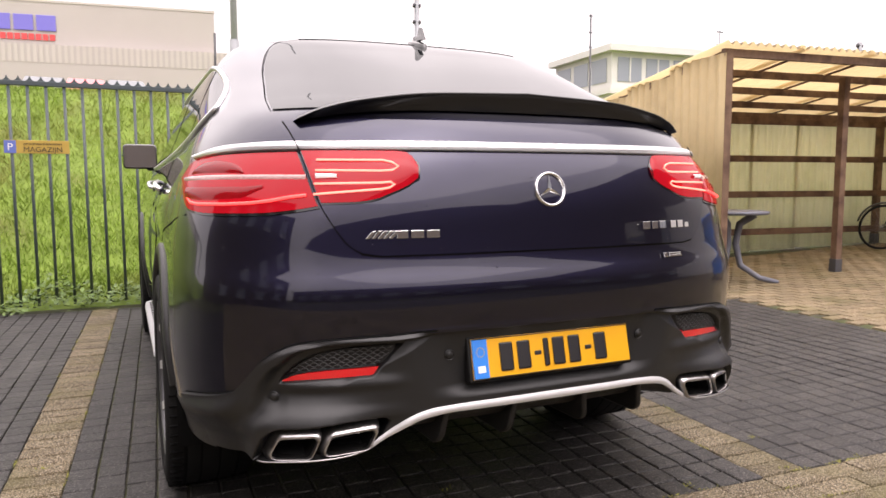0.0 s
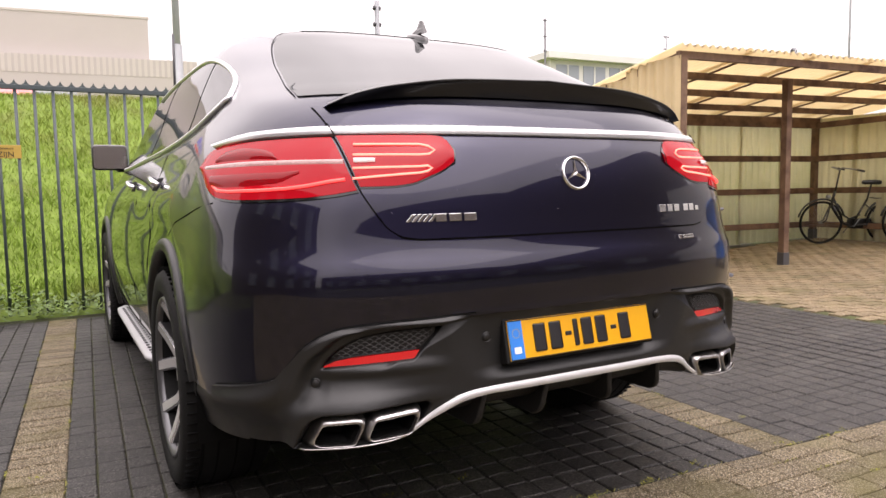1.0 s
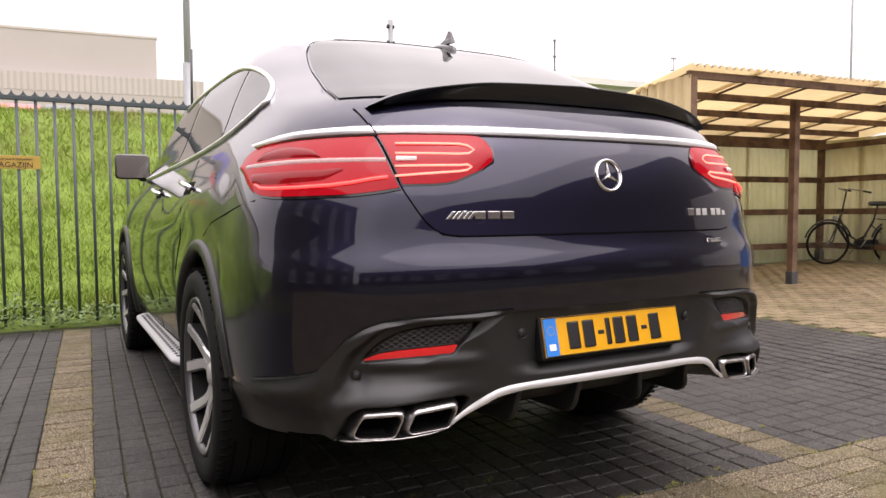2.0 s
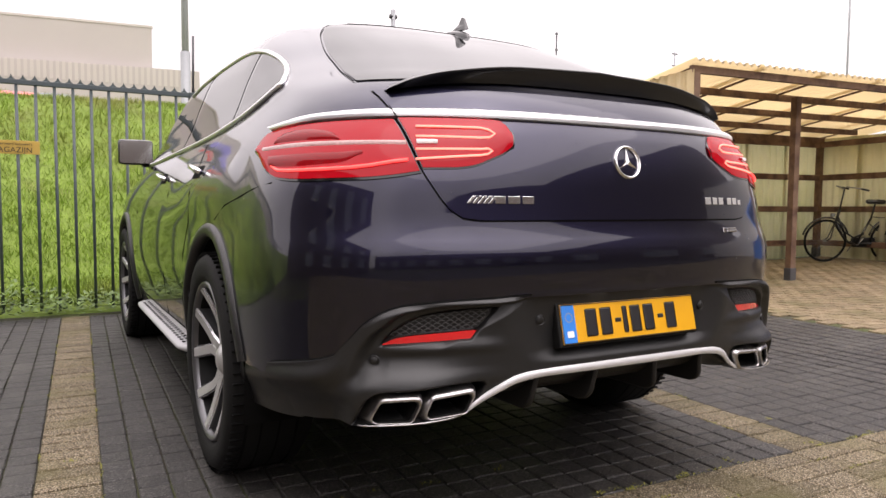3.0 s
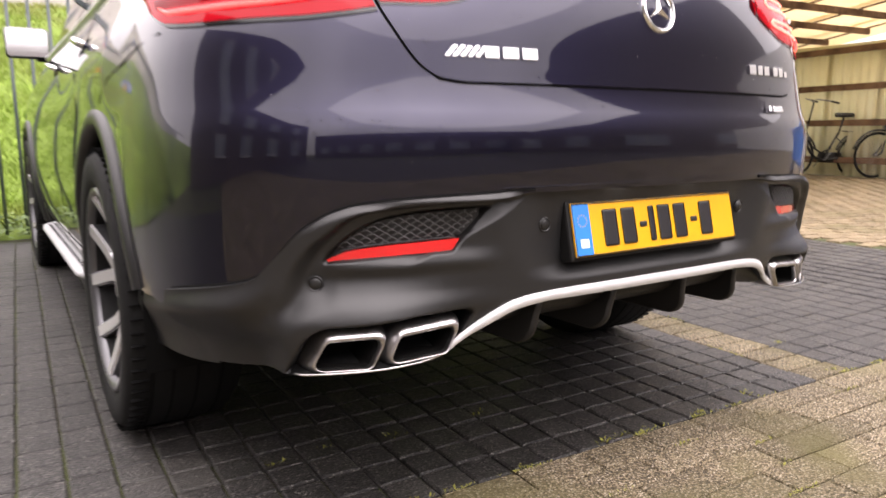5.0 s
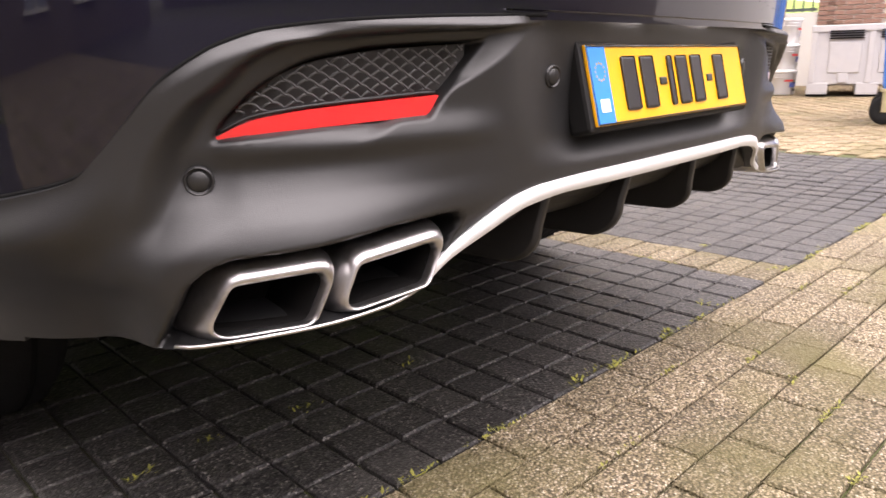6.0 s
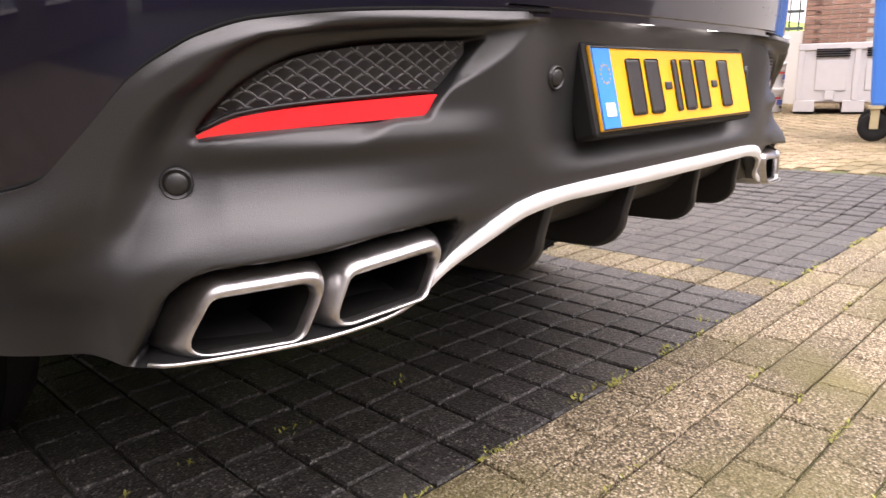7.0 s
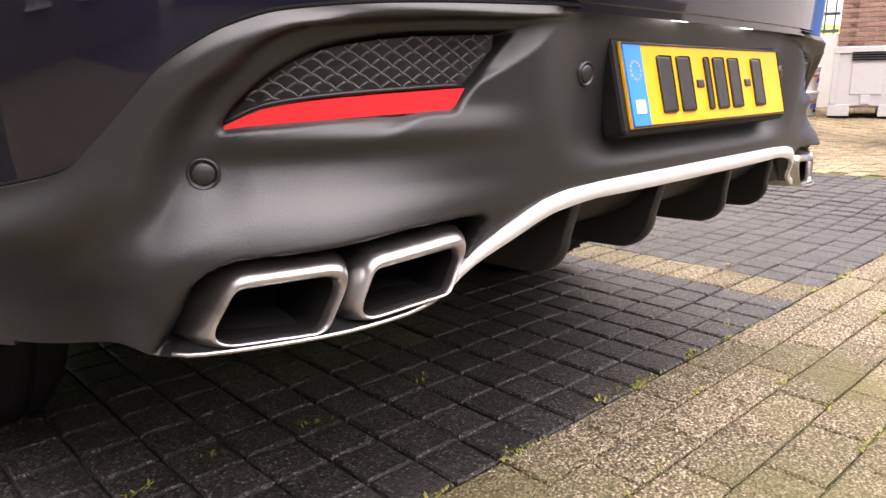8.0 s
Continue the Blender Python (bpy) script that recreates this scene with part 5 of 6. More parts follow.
def build_shed():
    shed = thing("bicycle_shed", "open timber bicycle shed clad with yellowed corrugated sheets", "shed")
    z0 = ground_z(4.1)
    X, Y = (shed_pt(1, 0) - shed_pt(0, 0)), (shed_pt(0, 1) - shed_pt(0, 0))
    Z = Vector((0, 0, 1))

    def roof_z(v):
        return SHED_H + (SHED_HB - SHED_H) * v / SHED_D
    # roof sheets
    slope = (shed_pt(0, SHED_D, roof_z(SHED_D)) - shed_pt(0, 0, roof_z(0)))
    for k in range(6):
        corrugated("roof_sheet", shed_pt(-.08 + k * .88, -.10, roof_z(-.1) + .055 + .003 * (k % 2)), X, slope.normalized(), .93, slope.length + .18, SHEET_ROOF, shed, "cream corrugated plastic roof sheet")
    # side wall sheets on the outside
    for k in range(3):
        v0 = -.04 + k * .78
        corrugated("wall_sheet", shed_pt(-.055, v0, z0 + .06), Y, Z, .82, roof_z(v0 + .4) - z0 - .02, SHEET_WALL, shed, "yellowed corrugated wall sheet", depth=.011, pitch=.13)
    for k in range(6):
        u0 = k * .78
        corrugated("wall_sheet", shed_pt(u0, SHED_D + .06, ground_z(4.4 + u0) + .015), X, Z, .84, SHED_HB - .015 - ground_z(4.4 + u0), SHEET_BACK, shed, "grimy pale corrugated wall sheet", depth=.012, pitch=.12)
    for k in range(3):
        v0 = .12 + k * .74
        corrugated("wall_sheet", shed_pt(SHED_W + .06, v0, ground_z(8.6) + .015), Y, Z, .80, SHED_HB + .005 - ground_z(8.6), SHEET_BACK, shed, "grimy pale corrugated wall sheet", depth=.012, pitch=.12)
    # timber
    for v in (0.0, .58, 1.16, 1.74, SHED_D):
        beam("purlin", shed_pt(-.05, v, roof_z(v) - .005), shed_pt(SHED_W + .1, v, roof_z(v) - .005), .05, .075, shed)
    for u in (0, .88, 1.76, 2.64, 3.52, SHED_W):
        beam("rafter", shed_pt(u, -.02, roof_z(0) + .024), shed_pt(u, SHED_D, roof_z(SHED_D) + .024), .032, .018, shed)
    for u, v in ((0, 0), (0, SHED_D), (SHED_W, SHED_D), (SHED_W, .1), (1.87, .40)):
        zb = ground_z(shed_pt(u, v).x)
        p = shed_pt(u, v)
        m = Matrix.Translation((p.x, p.y, 0)) @ Matrix.Rotation(SHED_TURN, 4, "Z")
        post = box("shed_post", (-.04, -.04, zb + .02), (.04, .04, roof_z(v) - .04), WOOD, shed, "brown stained post", bevel=.005, turn=m)
        box("post_shoe", (-.046, -.046, zb - .01), (.046, .046, zb + .14), POLE_DARK, post, "grey metal post shoe", bevel=.004, turn=m)
    for zz in (.41, .92, 1.40, 1.90):
        beam("wall_rail", shed_pt(0, SHED_D - .01, zz), shed_pt(SHED_W, SHED_D - .01, zz), .04, .085, shed)
        beam("wall_rail", shed_pt(SHED_W - .01, .1, zz + .02), shed_pt(SHED_W - .01, SHED_D, zz), .04, .085, shed)
        beam("wall_rail", shed_pt(.02, 0, zz), shed_pt(.02, SHED_D, zz), .04, .07, shed)
    return shed


build_shed()


# ---------------------------------------------------------------- bicycles
def build_bicycle(at, turn, lean=4):
    b = new("bicycle")
    b.matrix_world = pose(*at) @ pose(0, 0, 0, lean, 0, turn) @ Matrix.Scale(.87, 4)
    tagged(b, "black upright city bicycle parked in the shed", "bicycle", "bicycles in the shed")
    R = .35
    for x in (0, 1.08):
        bm = bmesh.new()
        add_tube(bm, [(x + R * .95 * math.cos(2 * math.pi * k / 36), 0, R + R * .95 * math.sin(2 * math.pi * k / 36)) for k in range(80)], .019, 8, closed=True)
        w = part("bicycle_wheel", bm, TYRE, b, smooth=True)
        bm = bmesh.new()
        for k in range(28):
            a = 2 * math.pi * k / 28
            add_tube(bm, [(x, .018 * (-1) ** k, R), (x + .32 * math.cos(a), 0, R + .32 * math.sin(a))], .0014, 4)
        part("spokes", bm, POLE, w)
        tube("hub", [(x, -.04, R), (x, .04, R)], .02, POLE, w)
        tube("mudguard", [(x + (R + .03) * math.cos(a), 0, R + (R + .03) * math.sin(a)) for a in span(.3, 2.9, 20)], .016, BIKE_BLACK, b, seg=6)
    bottom, seat, headt, headb = (.50, 0, .29), (.72, 0, .72), (.20, 0, .86), (.15, 0, .68)
    for n_, pts, r in (("down_tube", [headb, (.26, 0, .46), (.38, 0, .32), bottom], .019), ("top_tube", [(.17, 0, .76), (.30, 0, .50), (.46, 0, .40), (.62, 0, .47)], .016), ("seat_tube", [bottom, seat], .017), ("chain_stay", [bottom, (1.08, .05, R)], .011), ("chain_stay", [bottom, (1.08, -.05, R)], .011), ("seat_stay", [(.69, 0, .64), (1.08, .05, R)], .009), ("head_tube", [headt, headb], .021), ("fork", [headb, (.06, .045, R + .04), (0, .045, R)], .012), ("fork", [headb, (.06, -.045, R + .04), (0, -.045, R)], .012), ("stem", [headt, (.25, 0, 1.20)], .013), ("seat_post", [seat, (.77, 0, .97)], .013)):
        tube(n_, pts, r, BIKE_BLACK, b)
    tube("handlebar", [(.46, -.29, 1.19), (.33, -.27, 1.22), (.20, -.15, 1.24), (.24, 0, 1.20), (.20, .15, 1.24), (.33, .27, 1.22), (.46, .29, 1.19)], .011, POLE, b)
    for s in (-1, 1):
        tube("grip", [(.36, s * .274, 1.213), (.48, s * .292, 1.187)], .016, BIKE_BLACK, b)
    bm = bmesh.new()
    add_box(bm, (.62, -.09, .96), (.90, .09, 1.03), .03)
    for v in bm.verts:
        v.co.y *= .35 + .65 * smooth(.64, .82, v.co.x)
    part("saddle", bm, BIKE_BLACK, b, smooth=True)
    bm = bmesh.new()
    for y in (-.06, 0, .06):
        add_tube(bm, [(.78, y, .74), (1.30, y, .74)], .006, 5)
    add_tube(bm, [(1.28, -.06, .74), (1.28, .06, .74)], .006, 5)
    add_tube(bm, [(1.2, .06, .74), (1.08, .06, R)], .005, 5)
    add_tube(bm, [(1.2, -.06, .74), (1.08, -.06, R)], .005, 5)
    part("carrier", bm, BIKE_BLACK, b)
    box("chain_case", (.46, .045, .24), (1.14, .065, .40), BIKE_BLACK, b, bevel=.03)
    tube("crank", [(.42, .09, .16), (.50, .07, .29), (.50, -.07, .29), (.58, -.09, .42)], .009, POLE, b)
    box("headlamp", (.06, -.03, .74), (.13, .03, .80), POLE, b, bevel=.015)
    return b


build_bicycle((8.24, 4.60, ground_z(8.2)), -30)
build_bicycle((8.75, 3.75, ground_z(9.2)), -28)


# ---------------------------------------------------------------- table by the shed
def build_table():
    z = ground_z(4.4)
    t = thing("garden_table", "grey round table on a curved splayed leg", "table", (4.53, 3.68, z))
    v, f = spun([(.70, .001), (.70, .34), (.708, .355), (.722, .36), (.732, .355), (.735, .34), (.735, .001)], 40, "z")
    finish("tabletop", v, f, TABLE_GREY, t)
    for a in (-.76, 1.33, 3.43):
        d = Vector((math.cos(a), math.sin(a), 0))
        tube("leg", [d * .22 + Vector((0, 0, .70)), d * .08 + Vector((0, 0, .60)), d * .05 + Vector((0, 0, .40)), d * .10 + Vector((0, 0, .18)), d * .28 + Vector((0, 0, .06)), d * .46 + Vector((0, 0, .018))], .042, TABLE_GREY, t, r_end=.024)


build_table()


# ---------------------------------------------------------------- far buildings and poles
def build_warehouse():
    w = thing("warehouse", "large beige clad warehouse with a ribbed lower front", "building")
    m = Matrix.Translation((4.15, 42.2, 0)) @ Matrix.Rotation(radians(-7), 4, "Z")
    box("hall", (-70, 0, 0), (0, 40, 10.85), CLAD_BEIGE, w, "beige sheet cladding", turn=m)
    box("low_front", (-70, -.6, 0), (2.5, 30, 8.45), CLAD_BEIGE, w, turn=m)
    bm = bmesh.new()
    x = -30.0
    while x < 2.4:
        add_box(bm, (x, -.63, 7.5), (x + .16, -.59, 8.46), turn=m)
        x += .30
    tagged(part("ribbed_band", bm, CLAD_RIB, w, "ribbed pale cladding band"), kind="stuff")
    box("roof_edge", (-70, -.03, 10.8), (.05, .4, 10.92), CLAD_RIB, w, turn=m)
    for x0, x1 in ((-11.3, -10.45), (-10.3, -9.35), (-9.2, -8.25)):
        box("letter_block", (x0, -.08, 9.26), (x1, -.02, 10.1), LETTER_BLUE, w, "blue company name shown as plain blocks", bevel=.02, turn=m)
    for k in range(9):
        box("letter_block", (-11.3 + k * .34, -.08, 8.76), (-11.3 + k * .34 + .26, -.02, 9.08), LETTER_RED, w, "red company name shown as plain blocks", turn=m)


build_warehouse()


def build_office():
    o = thing("office_building", "low white office block with a flat roof and strip windows", "building")
    m = Matrix.Translation((30.9, 40, 0)) @ Matrix.Rotation(radians(-4), 4, "Z")
    box("block", (0, 0, 0), (30, 8, 10.3), OFFICE, o, turn=m)
    box("roof_slab", (-.5, -.6, 10.2), (30.5, 8.4, 10.65), OFFICE, o, turn=m)
    for z in (8.15, 5.0):
        for k in range(12):
            win = box("window", (.5 + k * 2.4, -.05, z), (2.5 + k * 2.4, .1, z + 1.7), FAR_PANE, o, turn=m)
            box("mullion", (1.45 + k * 2.4, -.10, z), (1.55 + k * 2.4, 0, z + 1.7), OFFICE, win, turn=m)
        for k in range(3):
            box("window", (-.05, .6 + k * 2.5, z), (.1, 2.6 + k * 2.5, z + 1.7), FAR_PANE, o, turn=m)
        box("sill_band", (-.3, -.35, z - .9), (30, 8, z - .5), OFFICE, o, turn=m)


build_office()


def pole(x, y, h, r0, r1, mat, label, knobs=(), name="lamp_post"):
    p = thing(name, label, "pole", (x, y, 0))
    tube("mast", [(0, 0, 0), (0, 0, h)], r0, mat, p, seg=12, r_end=r1)
    for z, w in knobs:
        tube("insulator", [(-w, 0, z), (w, 0, z)], r1 * .9, POLE_DARK, p, seg=6)
    return p


lamp_post = pole(1.32, 15.0, 13, .085, .055, POLE, "tall tapered grey lamp post behind the bank")
tube("lower_sleeve", [(0, 0, 0), (0, 0, 4.25)], .105, POLE, lamp_post, seg=12)
pole(33.3, 19.5, 16, .06, .045, POLE, "distant slim grey lamp post")
pole(1.81, 5.44, 3.02, .028, .026, POLE, "grey fence pole with dark insulators", [(2.95, .04), (2.78, .04), (2.6, .04), (2.42, .04)], "fence_pole")
pole(4.28, 5.78, 3.16, .013, .011, POLE_DARK, "slim fence pole with insulators", [(3.14, .022), (2.94, .022), (2.76, .022), (2.58, .022)], "fence_pole")
pole(6.41, 5.78, 3.14, .010, .009, POLE, "slim fence pole with insulators", [(3.12, .05), (2.95, .05)], "fence_pole")
pole(9.25, 5.78, 3.2, .04, .035, POLE, "grey fence pole with dark insulators", [(3.15, .05)], "fence_pole")


# parked cars on top of the bank
def far_car(x, y, z, turn, paint):
    c = thing("parked_car", "car parked on the road along the bank", "car", (x, y, z), turn, "cars on the bank")
    bm = bmesh.new()
    prof = [(-2.1, .25), (-2.15, .75), (-1.95, .95), (-1.35, 1.02), (-.65, 1.42), (.75, 1.46), (1.55, 1.02), (2.05, .92), (2.15, .6), (2.1, .25)]
    a = [bm.verts.new((px, -.85 + .12 * smooth(.95, 1.45, pz), pz)) for px, pz in prof]
    b = [bm.verts.new((px, .85 - .12 * smooth(.95, 1.45, pz), pz)) for px, pz in prof]
    bm.faces.new(a)
    bm.faces.new(b[::-1])
    for i in range(len(prof)):
        j = (i + 1) % len(prof)
        bm.faces.new((a[i], b[i], b[j], a[j]))
    part("body", bm, paint, c)
    for s in (-1, 1):
        bm = bmesh.new()
        bm.faces.new([bm.verts.new((px, s * (.862 - .12 * smooth(.95, 1.45, pz)), pz)) for px, pz in ((-1.2, 1.05), (-.62, 1.36), (.70, 1.40), (1.35, 1.05))])
        part("side_window", bm, GLASS, c)
        for wx in (-1.3, 1.3):
            v, f = spun([(-.1, 0.0), (-.1, .31), (.1, .31), (.1, 0.0)], 20, "x")
            finish("wheel", [(wx + q[1], s * .78 + q[0], .31 + q[2]) for q in v], f, TYRE, c, smooth=False)


for car_x, car_paint in ((-4.15, CAR_DARK), (-2.45, CAR_RED), (-.75, CAR_DARK)):
    far_car(car_x, 36.0, bank_z(car_x, 36.0) + .01, 92, car_paint)


# ---------------------------------------------------------------- goods on the far side of the yard
def build_crate(at, turn):
    c = thing("pallet_box", "grey plastic pallet box with slotted rim", "crate", at, turn)
    box("body", (-.59, -.49, .13), (.59, .49, .74), GREY_CRATE, c, bevel=.012)
    box("rim", (-.61, -.51, .71), (.61, .51, .785), GREY_CRATE, c, bevel=.008)
    for x in (-.50, 0, .50):
        box("foot", (x - .11, -.5, .02), (x + .11, .5, .15), GREY_CRATE, c, bevel=.006)
        box("runner", (x - .105, -.49, 0), (x + .105, .49, .025), GAP, c)
    for x in (-.42, .08):
        for k in range(4):
            box("slot", (x, -.515, .635 + k * .026), (x + .34, -.500, .648 + k * .026), GAP, c)
        box("panel", (x + .01, -.502, .26), (x + .33, -.485, .60), GREY_CRATE, c, bevel=.008)
        box("drain_boss", (x + .12, -.508, .15), (x + .22, -.485, .26), GREY_CRATE, c, bevel=.01)
    for x in (-.57, 0, .57):
        box("rib", (x - .03, -.505, .15), (x + .03, -.48, .72), GREY_CRATE, c, bevel=.006)


build_crate((8.59, 1.72, ground_z(8.4)), -75)


def build_bin():
    z = ground_z(5.8)
    b = thing("waste_container", "large blue wheeled waste container", "container", (5.825, 0.38, z), -78)
    bm = bmesh.new()
    add_box(bm, (-.62, -.45, .27), (.62, .45, 1.25), .03)
    for v in bm.verts:
        k = .90 + .10 * smooth(.25, 1.2, v.co.z)
        v.co.x *= k
        v.co.y *= k
    part("body", bm, BLUE_BIN, b)
    box("lid", (-.68, -.52, 1.25), (.68, .52, 1.33), BLUE_BIN, b, bevel=.03)
    for sx in (-1, 1):
        for sy in (-1, 1):
            x, y = sx * .52, sy * .36
            v, f = spun([(-.024, .02), (-.024, .098), (-.015, .113), (.015, .113), (.024, .098), (.024, .02)], 24, "x", (x, y, .113), closed=True)
            v = [(x - (p[1] - y), y + (p[0] - x), p[2]) for p in v]
            castor = finish("castor", v, f, TYRE, b)
            for d in (-.034, .030):
                box("fork", (x - .03, y + d, .10), (x + .03, y + d + .004, .26), ZINC, castor)
            box("fork_plate", (x - .05, y - .05, .255), (x + .05, y + .05, .28), ZINC, castor)


build_bin()


def build_buckets():
    for k, (x, y) in enumerate(((8.30, 2.58),)):
        for j in range(3):
            z = ground_z(x) + j * .30
            b = thing("oil_bucket", "white oil bucket with coloured label bars, stacked", "bucket", (x, y, z), 20 * j, "stacked buckets")
            v, f = spun([(0, .001), (0, .15), (.01, .155), (.26, .17), (.262, .178), (.29, .178), (.295, .165), (.295, .001)], 32, "z")
            finish("shell", v, f, BUCKET, b)
            for zz in (.235, .205):
                v, f = spun([(zz, .169), (zz + .004, .174), (zz + .008, .170)], 32, "z")
                finish("ring", v, f, BUCKET, b)
            for a0, zc, hh, mt in ((-2.2, .12, .03, SIGN_BLUE), (-1.9, .06, .015, INK), (-2.6, .17, .012, LETTER_RED)):
                vs = []
                for a in span(a0, a0 + .7, 8):
                    for dz in (-hh, hh):
                        r = .1585 + (zc + dz) * .06
                        vs.append((r * math.cos(a), r * math.sin(a), zc + dz))
                finish("label_bar", vs, [(2 * i, 2 * i + 2, 2 * i + 3, 2 * i + 1) for i in range(7)], mt, b)


build_buckets()


# brick pier, pale wall and gate behind the goods
def build_far_side():
    w = thing("side_building", "pale rendered wall with a red brick pier", "wall", (9.95, 2.36, ground_z(9.9)), -78, kind="structure")
    box("wall", (.55, 0, 0), (9, .3, 3.2), OFFICE, w)
    core = box("pier", (-.35, .02, 0), (.55, .4, 3.2), MORTAR, w)
    bm = bmesh.new()
    add_box(bm, (0, -.012, 0), (.21, .05, .05), .004)
    b0 = part("brick", bm, BRICK, core)
    b0.location = (-.35, .02, .01)
    for r in range(40):
        for k in range(4):
            o = new("brick", b0.data)
            o.parent = core
            x = -.35 + k * .222 - (.111 if r % 2 else 0)
            o.location = (max(-.35, x), .02 - (.002 if r % 2 else 0), .01 + r * .062)
    gate = thing("bar_gate", "dark steel bar gate", "gate", (10.0, 2.75, ground_z(9.5)), -75, kind="structure")
    box("low_wall", (-1.8, -.1, 0), (.1, .1, 1.0), OFFICE, gate, "low white wall")
    for k in range(8):
        tube("gate_bar", [(-.9 + k * .12, 0, .98), (-.9 + k * .12, 0, 2.1)], .010, FENCE, gate)
    box("gate_rail", (-1, -.015, 1.25), (0, .015, 1.29), FENCE, gate)
    box("gate_rail", (-1, -.015, 1.02), (0, .015, 1.06), FENCE, gate)


build_far_side()

# buildings that close the yard behind and beside the camera
def build_facade(name, label, at, turn, width, depth, height, rows, mat, roof=()):
    """A block whose front faces -y before the turn, with rows of windows (sill, height, wide, gap) and a saltbox gable (apex share, rise)."""
    w = thing(name, label, "building", at, turn, kind="structure")
    front = [(0, 0), (width, 0), (width, height)] + [(width * k, height + r) for k, r in roof] + [(0, height)]
    n = len(front)
    finish("wall", [(x, 0, z) for x, z in front] + [(x, depth, z) for x, z in front],
           [tuple(range(n)), tuple(range(2 * n - 1, n - 1, -1))] + [(k, (k + 1) % n, (k + 1) % n + n, k + n) for k in range(n)], mat, w, smooth=False)
    for sill, high, wide, gap in rows:
        x = gap * 0.7
        while x + wide < width - gap * 0.4:
            win = box("window", (x, -.02, sill), (x + wide, .03, sill + high), FAR_PANE, w)
            box("window_frame", (x - .06, -.05, sill + high), (x + wide + .06, .03, sill + high + .08), OFFICE, win)
            box("window_sill", (x - .08, -.09, sill - .07), (x + wide + .08, .03, sill), OFFICE, win)
            box("mullion", (x + wide / 2 - .03, -.045, sill), (x + wide / 2 + .03, .03, sill + high), OFFICE, win)
            x += wide + gap
    return w


build_facade("wall_west", "dark brick building with two rows of windows", (-9.5, -8.5, 0), 90, 13.0, 6, 6.6, ((0.9, 1.6, 1.1, 1.5), (4.1, 1.4, 1.1, 1.5)), BRICK_FAR)
# added out of view; its height cuts low sky light under the car
build_facade("wall_south", "unseen long low brick block with windows, added to cut low sky light", (30, -17, 0), 180, 46, 6, 6.2, ((1.1, 1.6, 1.8, 1.4),), BRICK_FAR)
build_facade("wall_east", "dark brick gable of a tall building", (14.2, -3.2, 0), 234, 14.0, 8, 4.1, ((1.0, 1.5, 1.2, 1.5),), BRICK_FAR, ((0.16, 4.5),))


# ---------------------------------------------------------------- paving
def paver_mesh(name, mat, lx, ly, seed):
    rng = random.Random(seed)
    b, d = .0045, .004
    j = lambda: rng.uniform(-.0015, .0015)
    vs = [(-lx / 2, -ly / 2, -.03), (lx / 2, -ly / 2, -.03), (lx / 2, ly / 2, -.03), (-lx / 2, ly / 2, -.03)]
    vs += [(-lx / 2 + j(), -ly / 2 + j(), -d), (lx / 2 + j(), -ly / 2 + j(), -d), (lx / 2 + j(), ly / 2 + j(), -d), (-lx / 2 + j(), ly / 2 + j(), -d)]
    vs += [(-lx / 2 + b + j(), -ly / 2 + b + j(), 0), (lx / 2 - b + j(), -ly / 2 + b + j(), 0), (lx / 2 - b + j(), ly / 2 - b + j(), 0), (-lx / 2 + b + j(), ly / 2 - b + j(), 0)]
    fs = [(0, 1, 5, 4), (1, 2, 6, 5), (2, 3, 7, 6), (3, 0, 4, 7), (4, 5, 9, 8), (5, 6, 10, 9), (6, 7, 11, 10), (7, 4, 8, 11), (8, 9, 10, 11)]
    me = bpy.data.meshes.new(name)
    me.from_pydata(vs, [], fs)
    me.materials.append(mat)
    return me


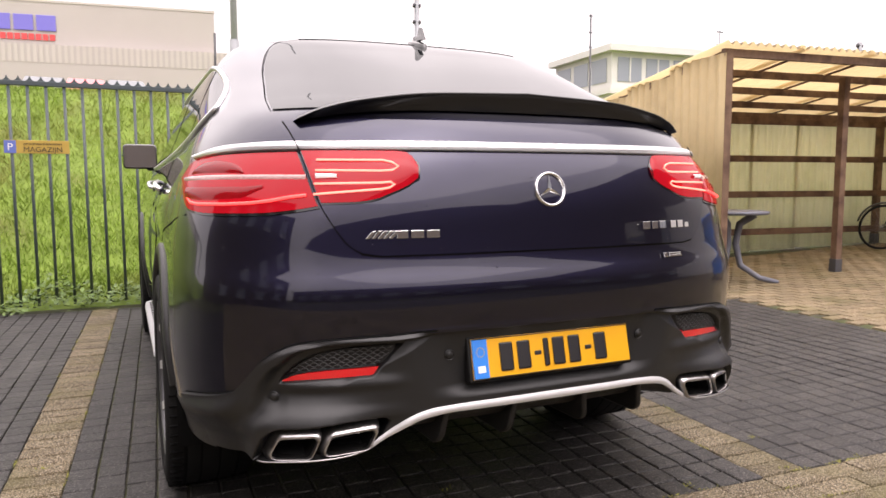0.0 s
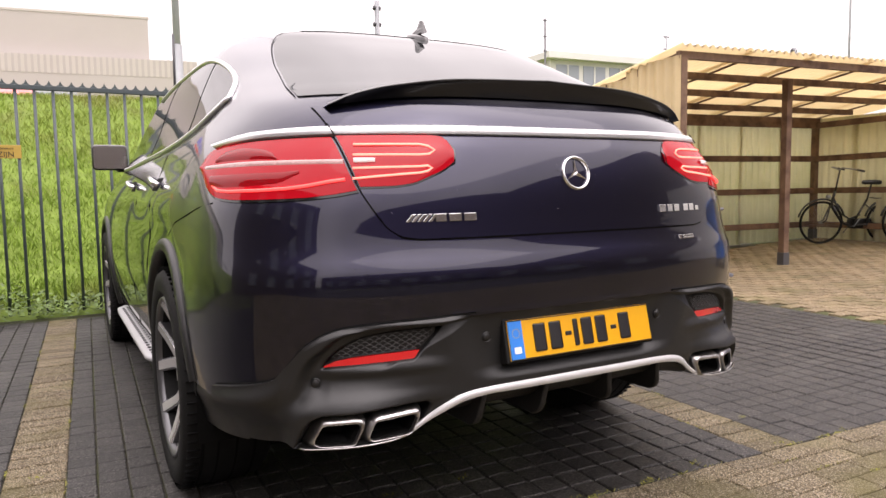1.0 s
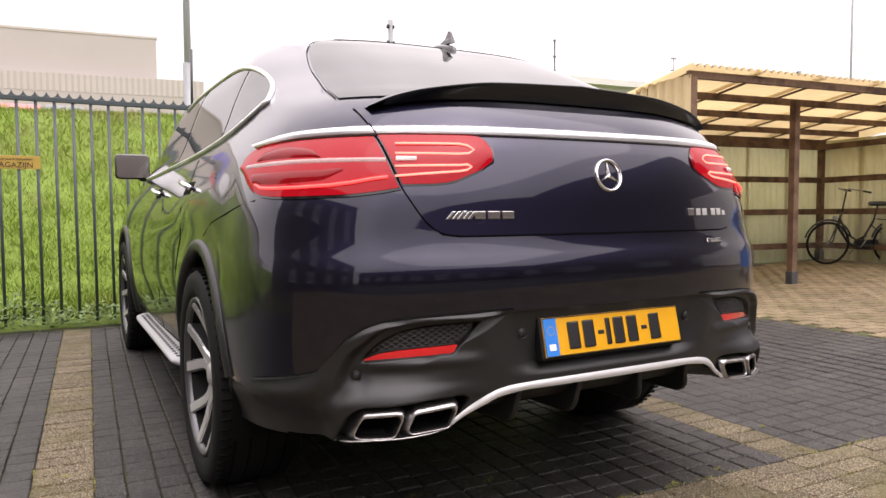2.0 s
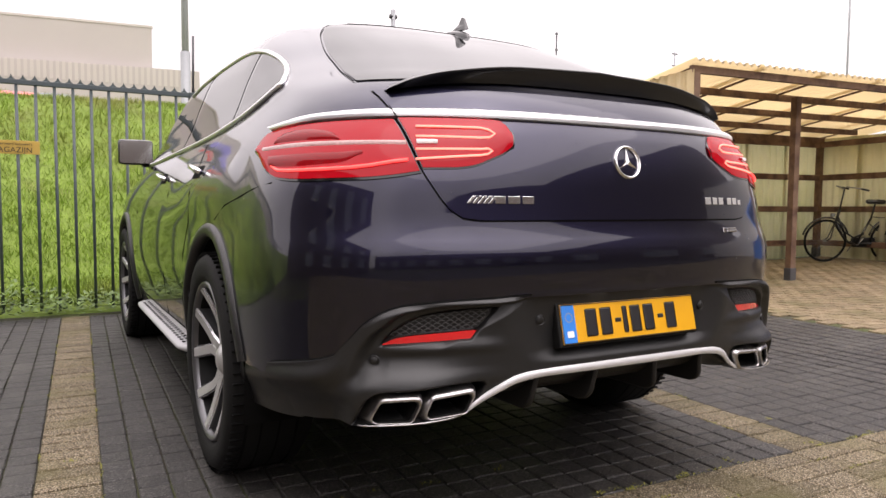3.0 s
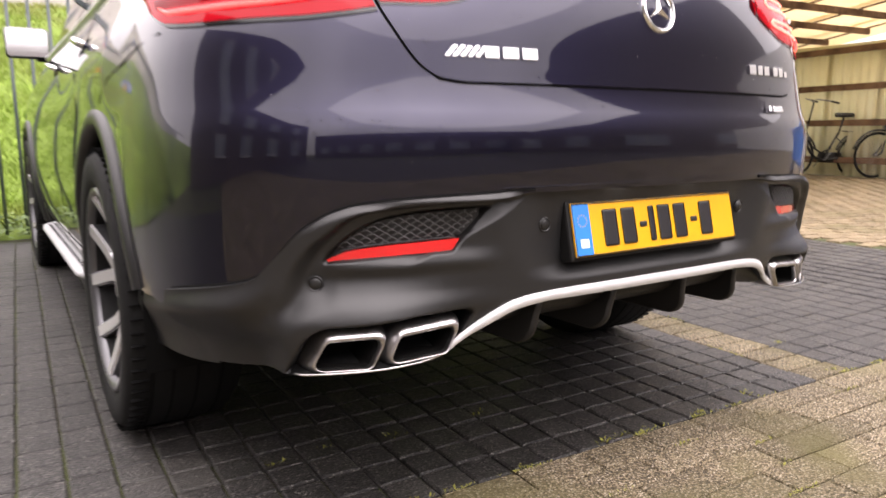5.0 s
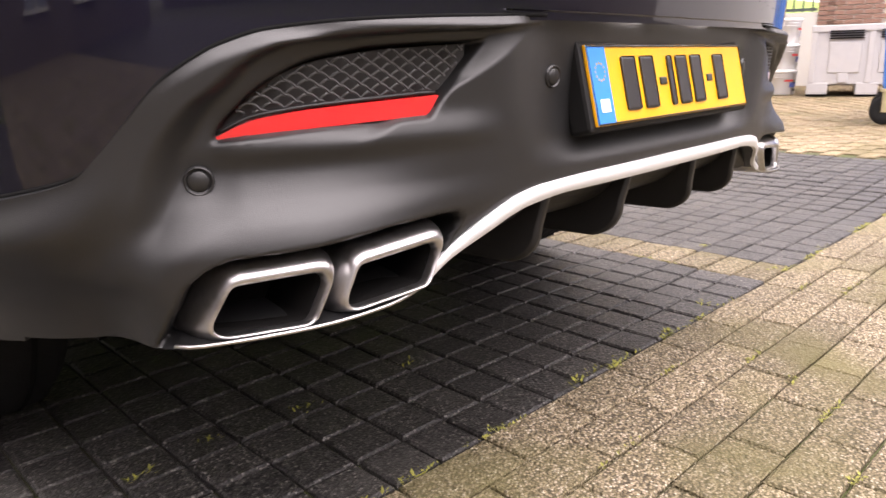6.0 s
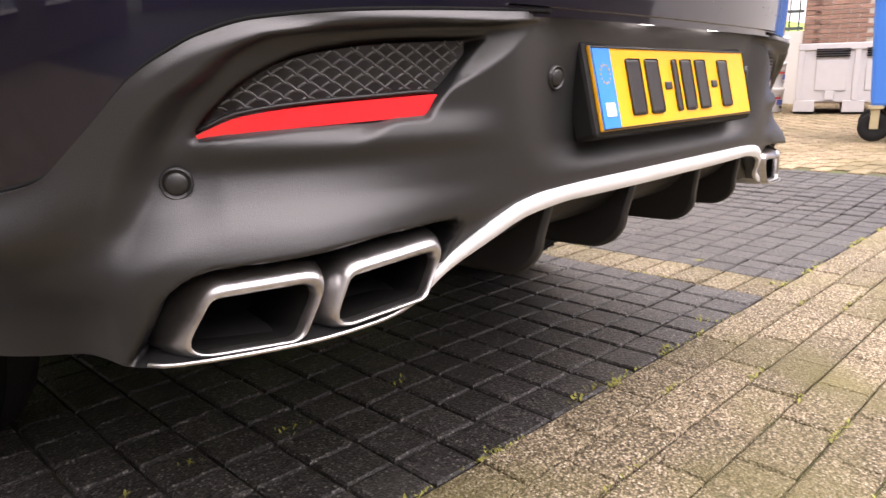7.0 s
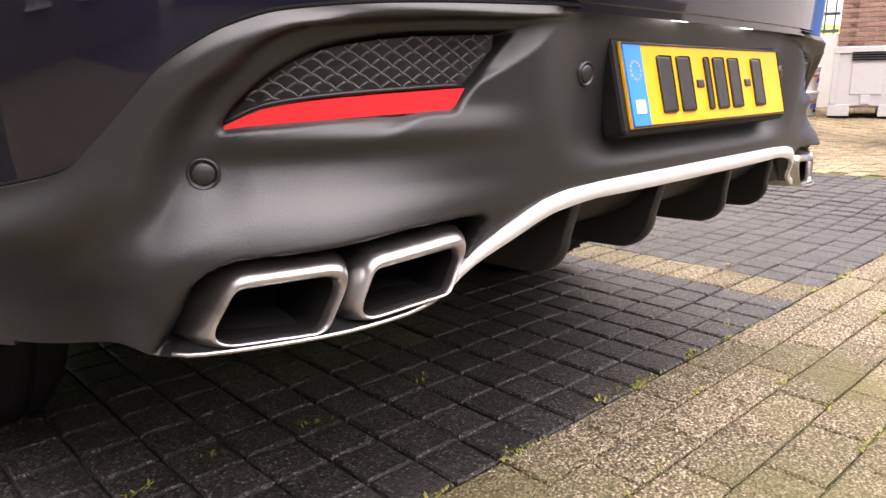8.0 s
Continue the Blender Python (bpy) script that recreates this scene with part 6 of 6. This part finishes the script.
def build_paving():
    LX, LY = .21, .105
    pav = thing("paving", "worn concrete pavers, dark bays parted by tan strips", "paving", kind="structure")
    variants = {True: [paver_mesh("paver", PAVER_LIGHT, LX - .004, LY - .0050, k) for k in range(4)], False: [paver_mesh("paver", PAVER_DARK, LY - .0048, LY - .0055, k + 9) for k in range(4)]}
    variants["strip"] = [paver_mesh("paver", PAVER_LIGHT, LX - .006, LY - .0095, k + 20) for k in range(4)]
    rng = random.Random(5)
    far = {True: ([], []), False: ([], []), None: ([], [])}
    # rows run across the bays; the strips start a fresh column
    cells = []
    for iy in range(-92, 50):
        gy = (iy + .5) * LY
        if gy < 0:
            off = (LX / 2) * (iy % 2)
            for ix in range(-50, 62):
                cells.append((ix * LX + off, gy, gy > DARK_BEYOND))
        else:
            cols = [(STRIP_A + STRIP_W / 2, True), (STRIP_B + STRIP_W / 2, True)]
            x = 3.83
            while x < 12.5:
                cols.append((x, True))
                x += LX
            for x, t in cols:
                cells.append((x + (LX / 2 if x > 3.8 and iy % 2 else 0), gy, t))
    inner = int(round((STRIP_B - STRIP_A - STRIP_W) / LY))
    w = (STRIP_B - STRIP_A - STRIP_W) / inner
    dark = [STRIP_A - (k + .5) * LY for k in range(36)] + [STRIP_A + STRIP_W + (k + .5) * w for k in range(inner)] + [STRIP_B + STRIP_W + (k + .5) * LY for k in range(23)]
    for iy in range(48):
        cells += [(x, (iy + .5) * LY, False) for x in dark]
    near = 0
    for gx, gy, t in cells:
        x, y = grid_point(gx, gy)
        if y > 5.12 or y < -9.0:
            continue
        z = ground_z(x) + rng.uniform(-.0016, .0016)
        rx, ry = (rng.gauss(0, .005), rng.gauss(0, .005)) if t else (rng.gauss(0, .009), rng.gauss(0, .007))
        m = Matrix.Translation((x, y, z)) @ Euler((rx, ry, TILT_GRID + rng.gauss(0, .006))).to_matrix().to_4x4()
        me = rng.choice(variants["strip" if (t and gy > 0 and gx < 3.7) or gy < DARK_BEYOND else t])
        if -0.45 < x < 1.45 and -.40 < y < .72 and near < 298:
            near += 1
            o = new("paver", me)
            o.parent, o.matrix_local = pav, m
        else:
            vs, fs = far[None if gx > 3.72 and gy > 0 else t]
            b = len(vs)
            vs += [m @ v.co for v in me.vertices]
            fs += [tuple(b + i for i in p.vertices) for p in me.polygons]
    for t, (vs, fs) in far.items():
        o = finish("pavers", vs, fs, {True: PAVER_LIGHT_FAR, False: PAVER_DARK_FAR, None: PAVER_YARD}[t], pav, {True: "tan pavers", False: "dark grey pavers", None: "yellowish paving bricks"}[t], smooth=False)
        tagged(o, kind="stuff")
    # moss and small weeds in the joints
    rng = random.Random(21)
    vs, fs = [], []
    spots = [(-.08, .584), (-.36, .592), (-.55, .62), (.1, .24), (.75, .24), (-.7, .6), (1.2, .22), (.4, -.1), (.9, -.3), (1.35, .5), (-1.42, 1.4)]
    for x0, y0 in spots:
        for _ in range(14):
            a, s = rng.uniform(0, 6.3), rng.uniform(.003, .008)
            p = Vector((x0 + rng.gauss(0, .016), y0 + rng.gauss(0, .008), ground_z(x0) + .001))
            d, q = Vector((math.cos(a), math.sin(a), .55)), Vector((-math.sin(a), math.cos(a), 0))
            b = len(vs)
            vs += [p, p + d * s + q * s * .4, p + d * s * 2, p + d * s - q * s * .4]
            fs.append((b, b + 1, b + 2, b + 3))
    lines = [(rng.uniform(-1.9, 3.6), rng.gauss(0, .006), rng.uniform(.02, .09)) for _ in range(46)]
    lines += [(rng.uniform(-.8, 3.2), -.105 * rng.randint(1, 14), rng.uniform(.015, .07)) for _ in range(90)]
    lines += [(rng.choice((STRIP_A, STRIP_A + STRIP_W, STRIP_B, STRIP_B + STRIP_W)), rng.uniform(.1, 4.4), 0.0) for _ in range(40)]
    for gx, gy, run in lines:
        for _ in range(26):
            x0, y0 = grid_point(gx + rng.uniform(-run, run), gy + rng.gauss(0, .004 if run else .03))
            a, s = rng.uniform(0, 6.3), rng.uniform(.002, .0055)
            p = Vector((x0, y0, ground_z(x0) - .001))
            d, q = Vector((math.cos(a), math.sin(a), rng.uniform(.2, .9))), Vector((-math.sin(a), math.cos(a), 0))
            b = len(vs)
            vs += [p, p + d * s + q * s * .6, p + d * s * 2, p + d * s - q * s * .6]
            fs.append((b, b + 1, b + 2, b + 3))
    o = finish("joint_weeds", vs, fs, MOSS, None, "tiny green weeds in the paving joints", smooth=False)
    tagged(o, category="weeds", kind="stuff")


build_paving()
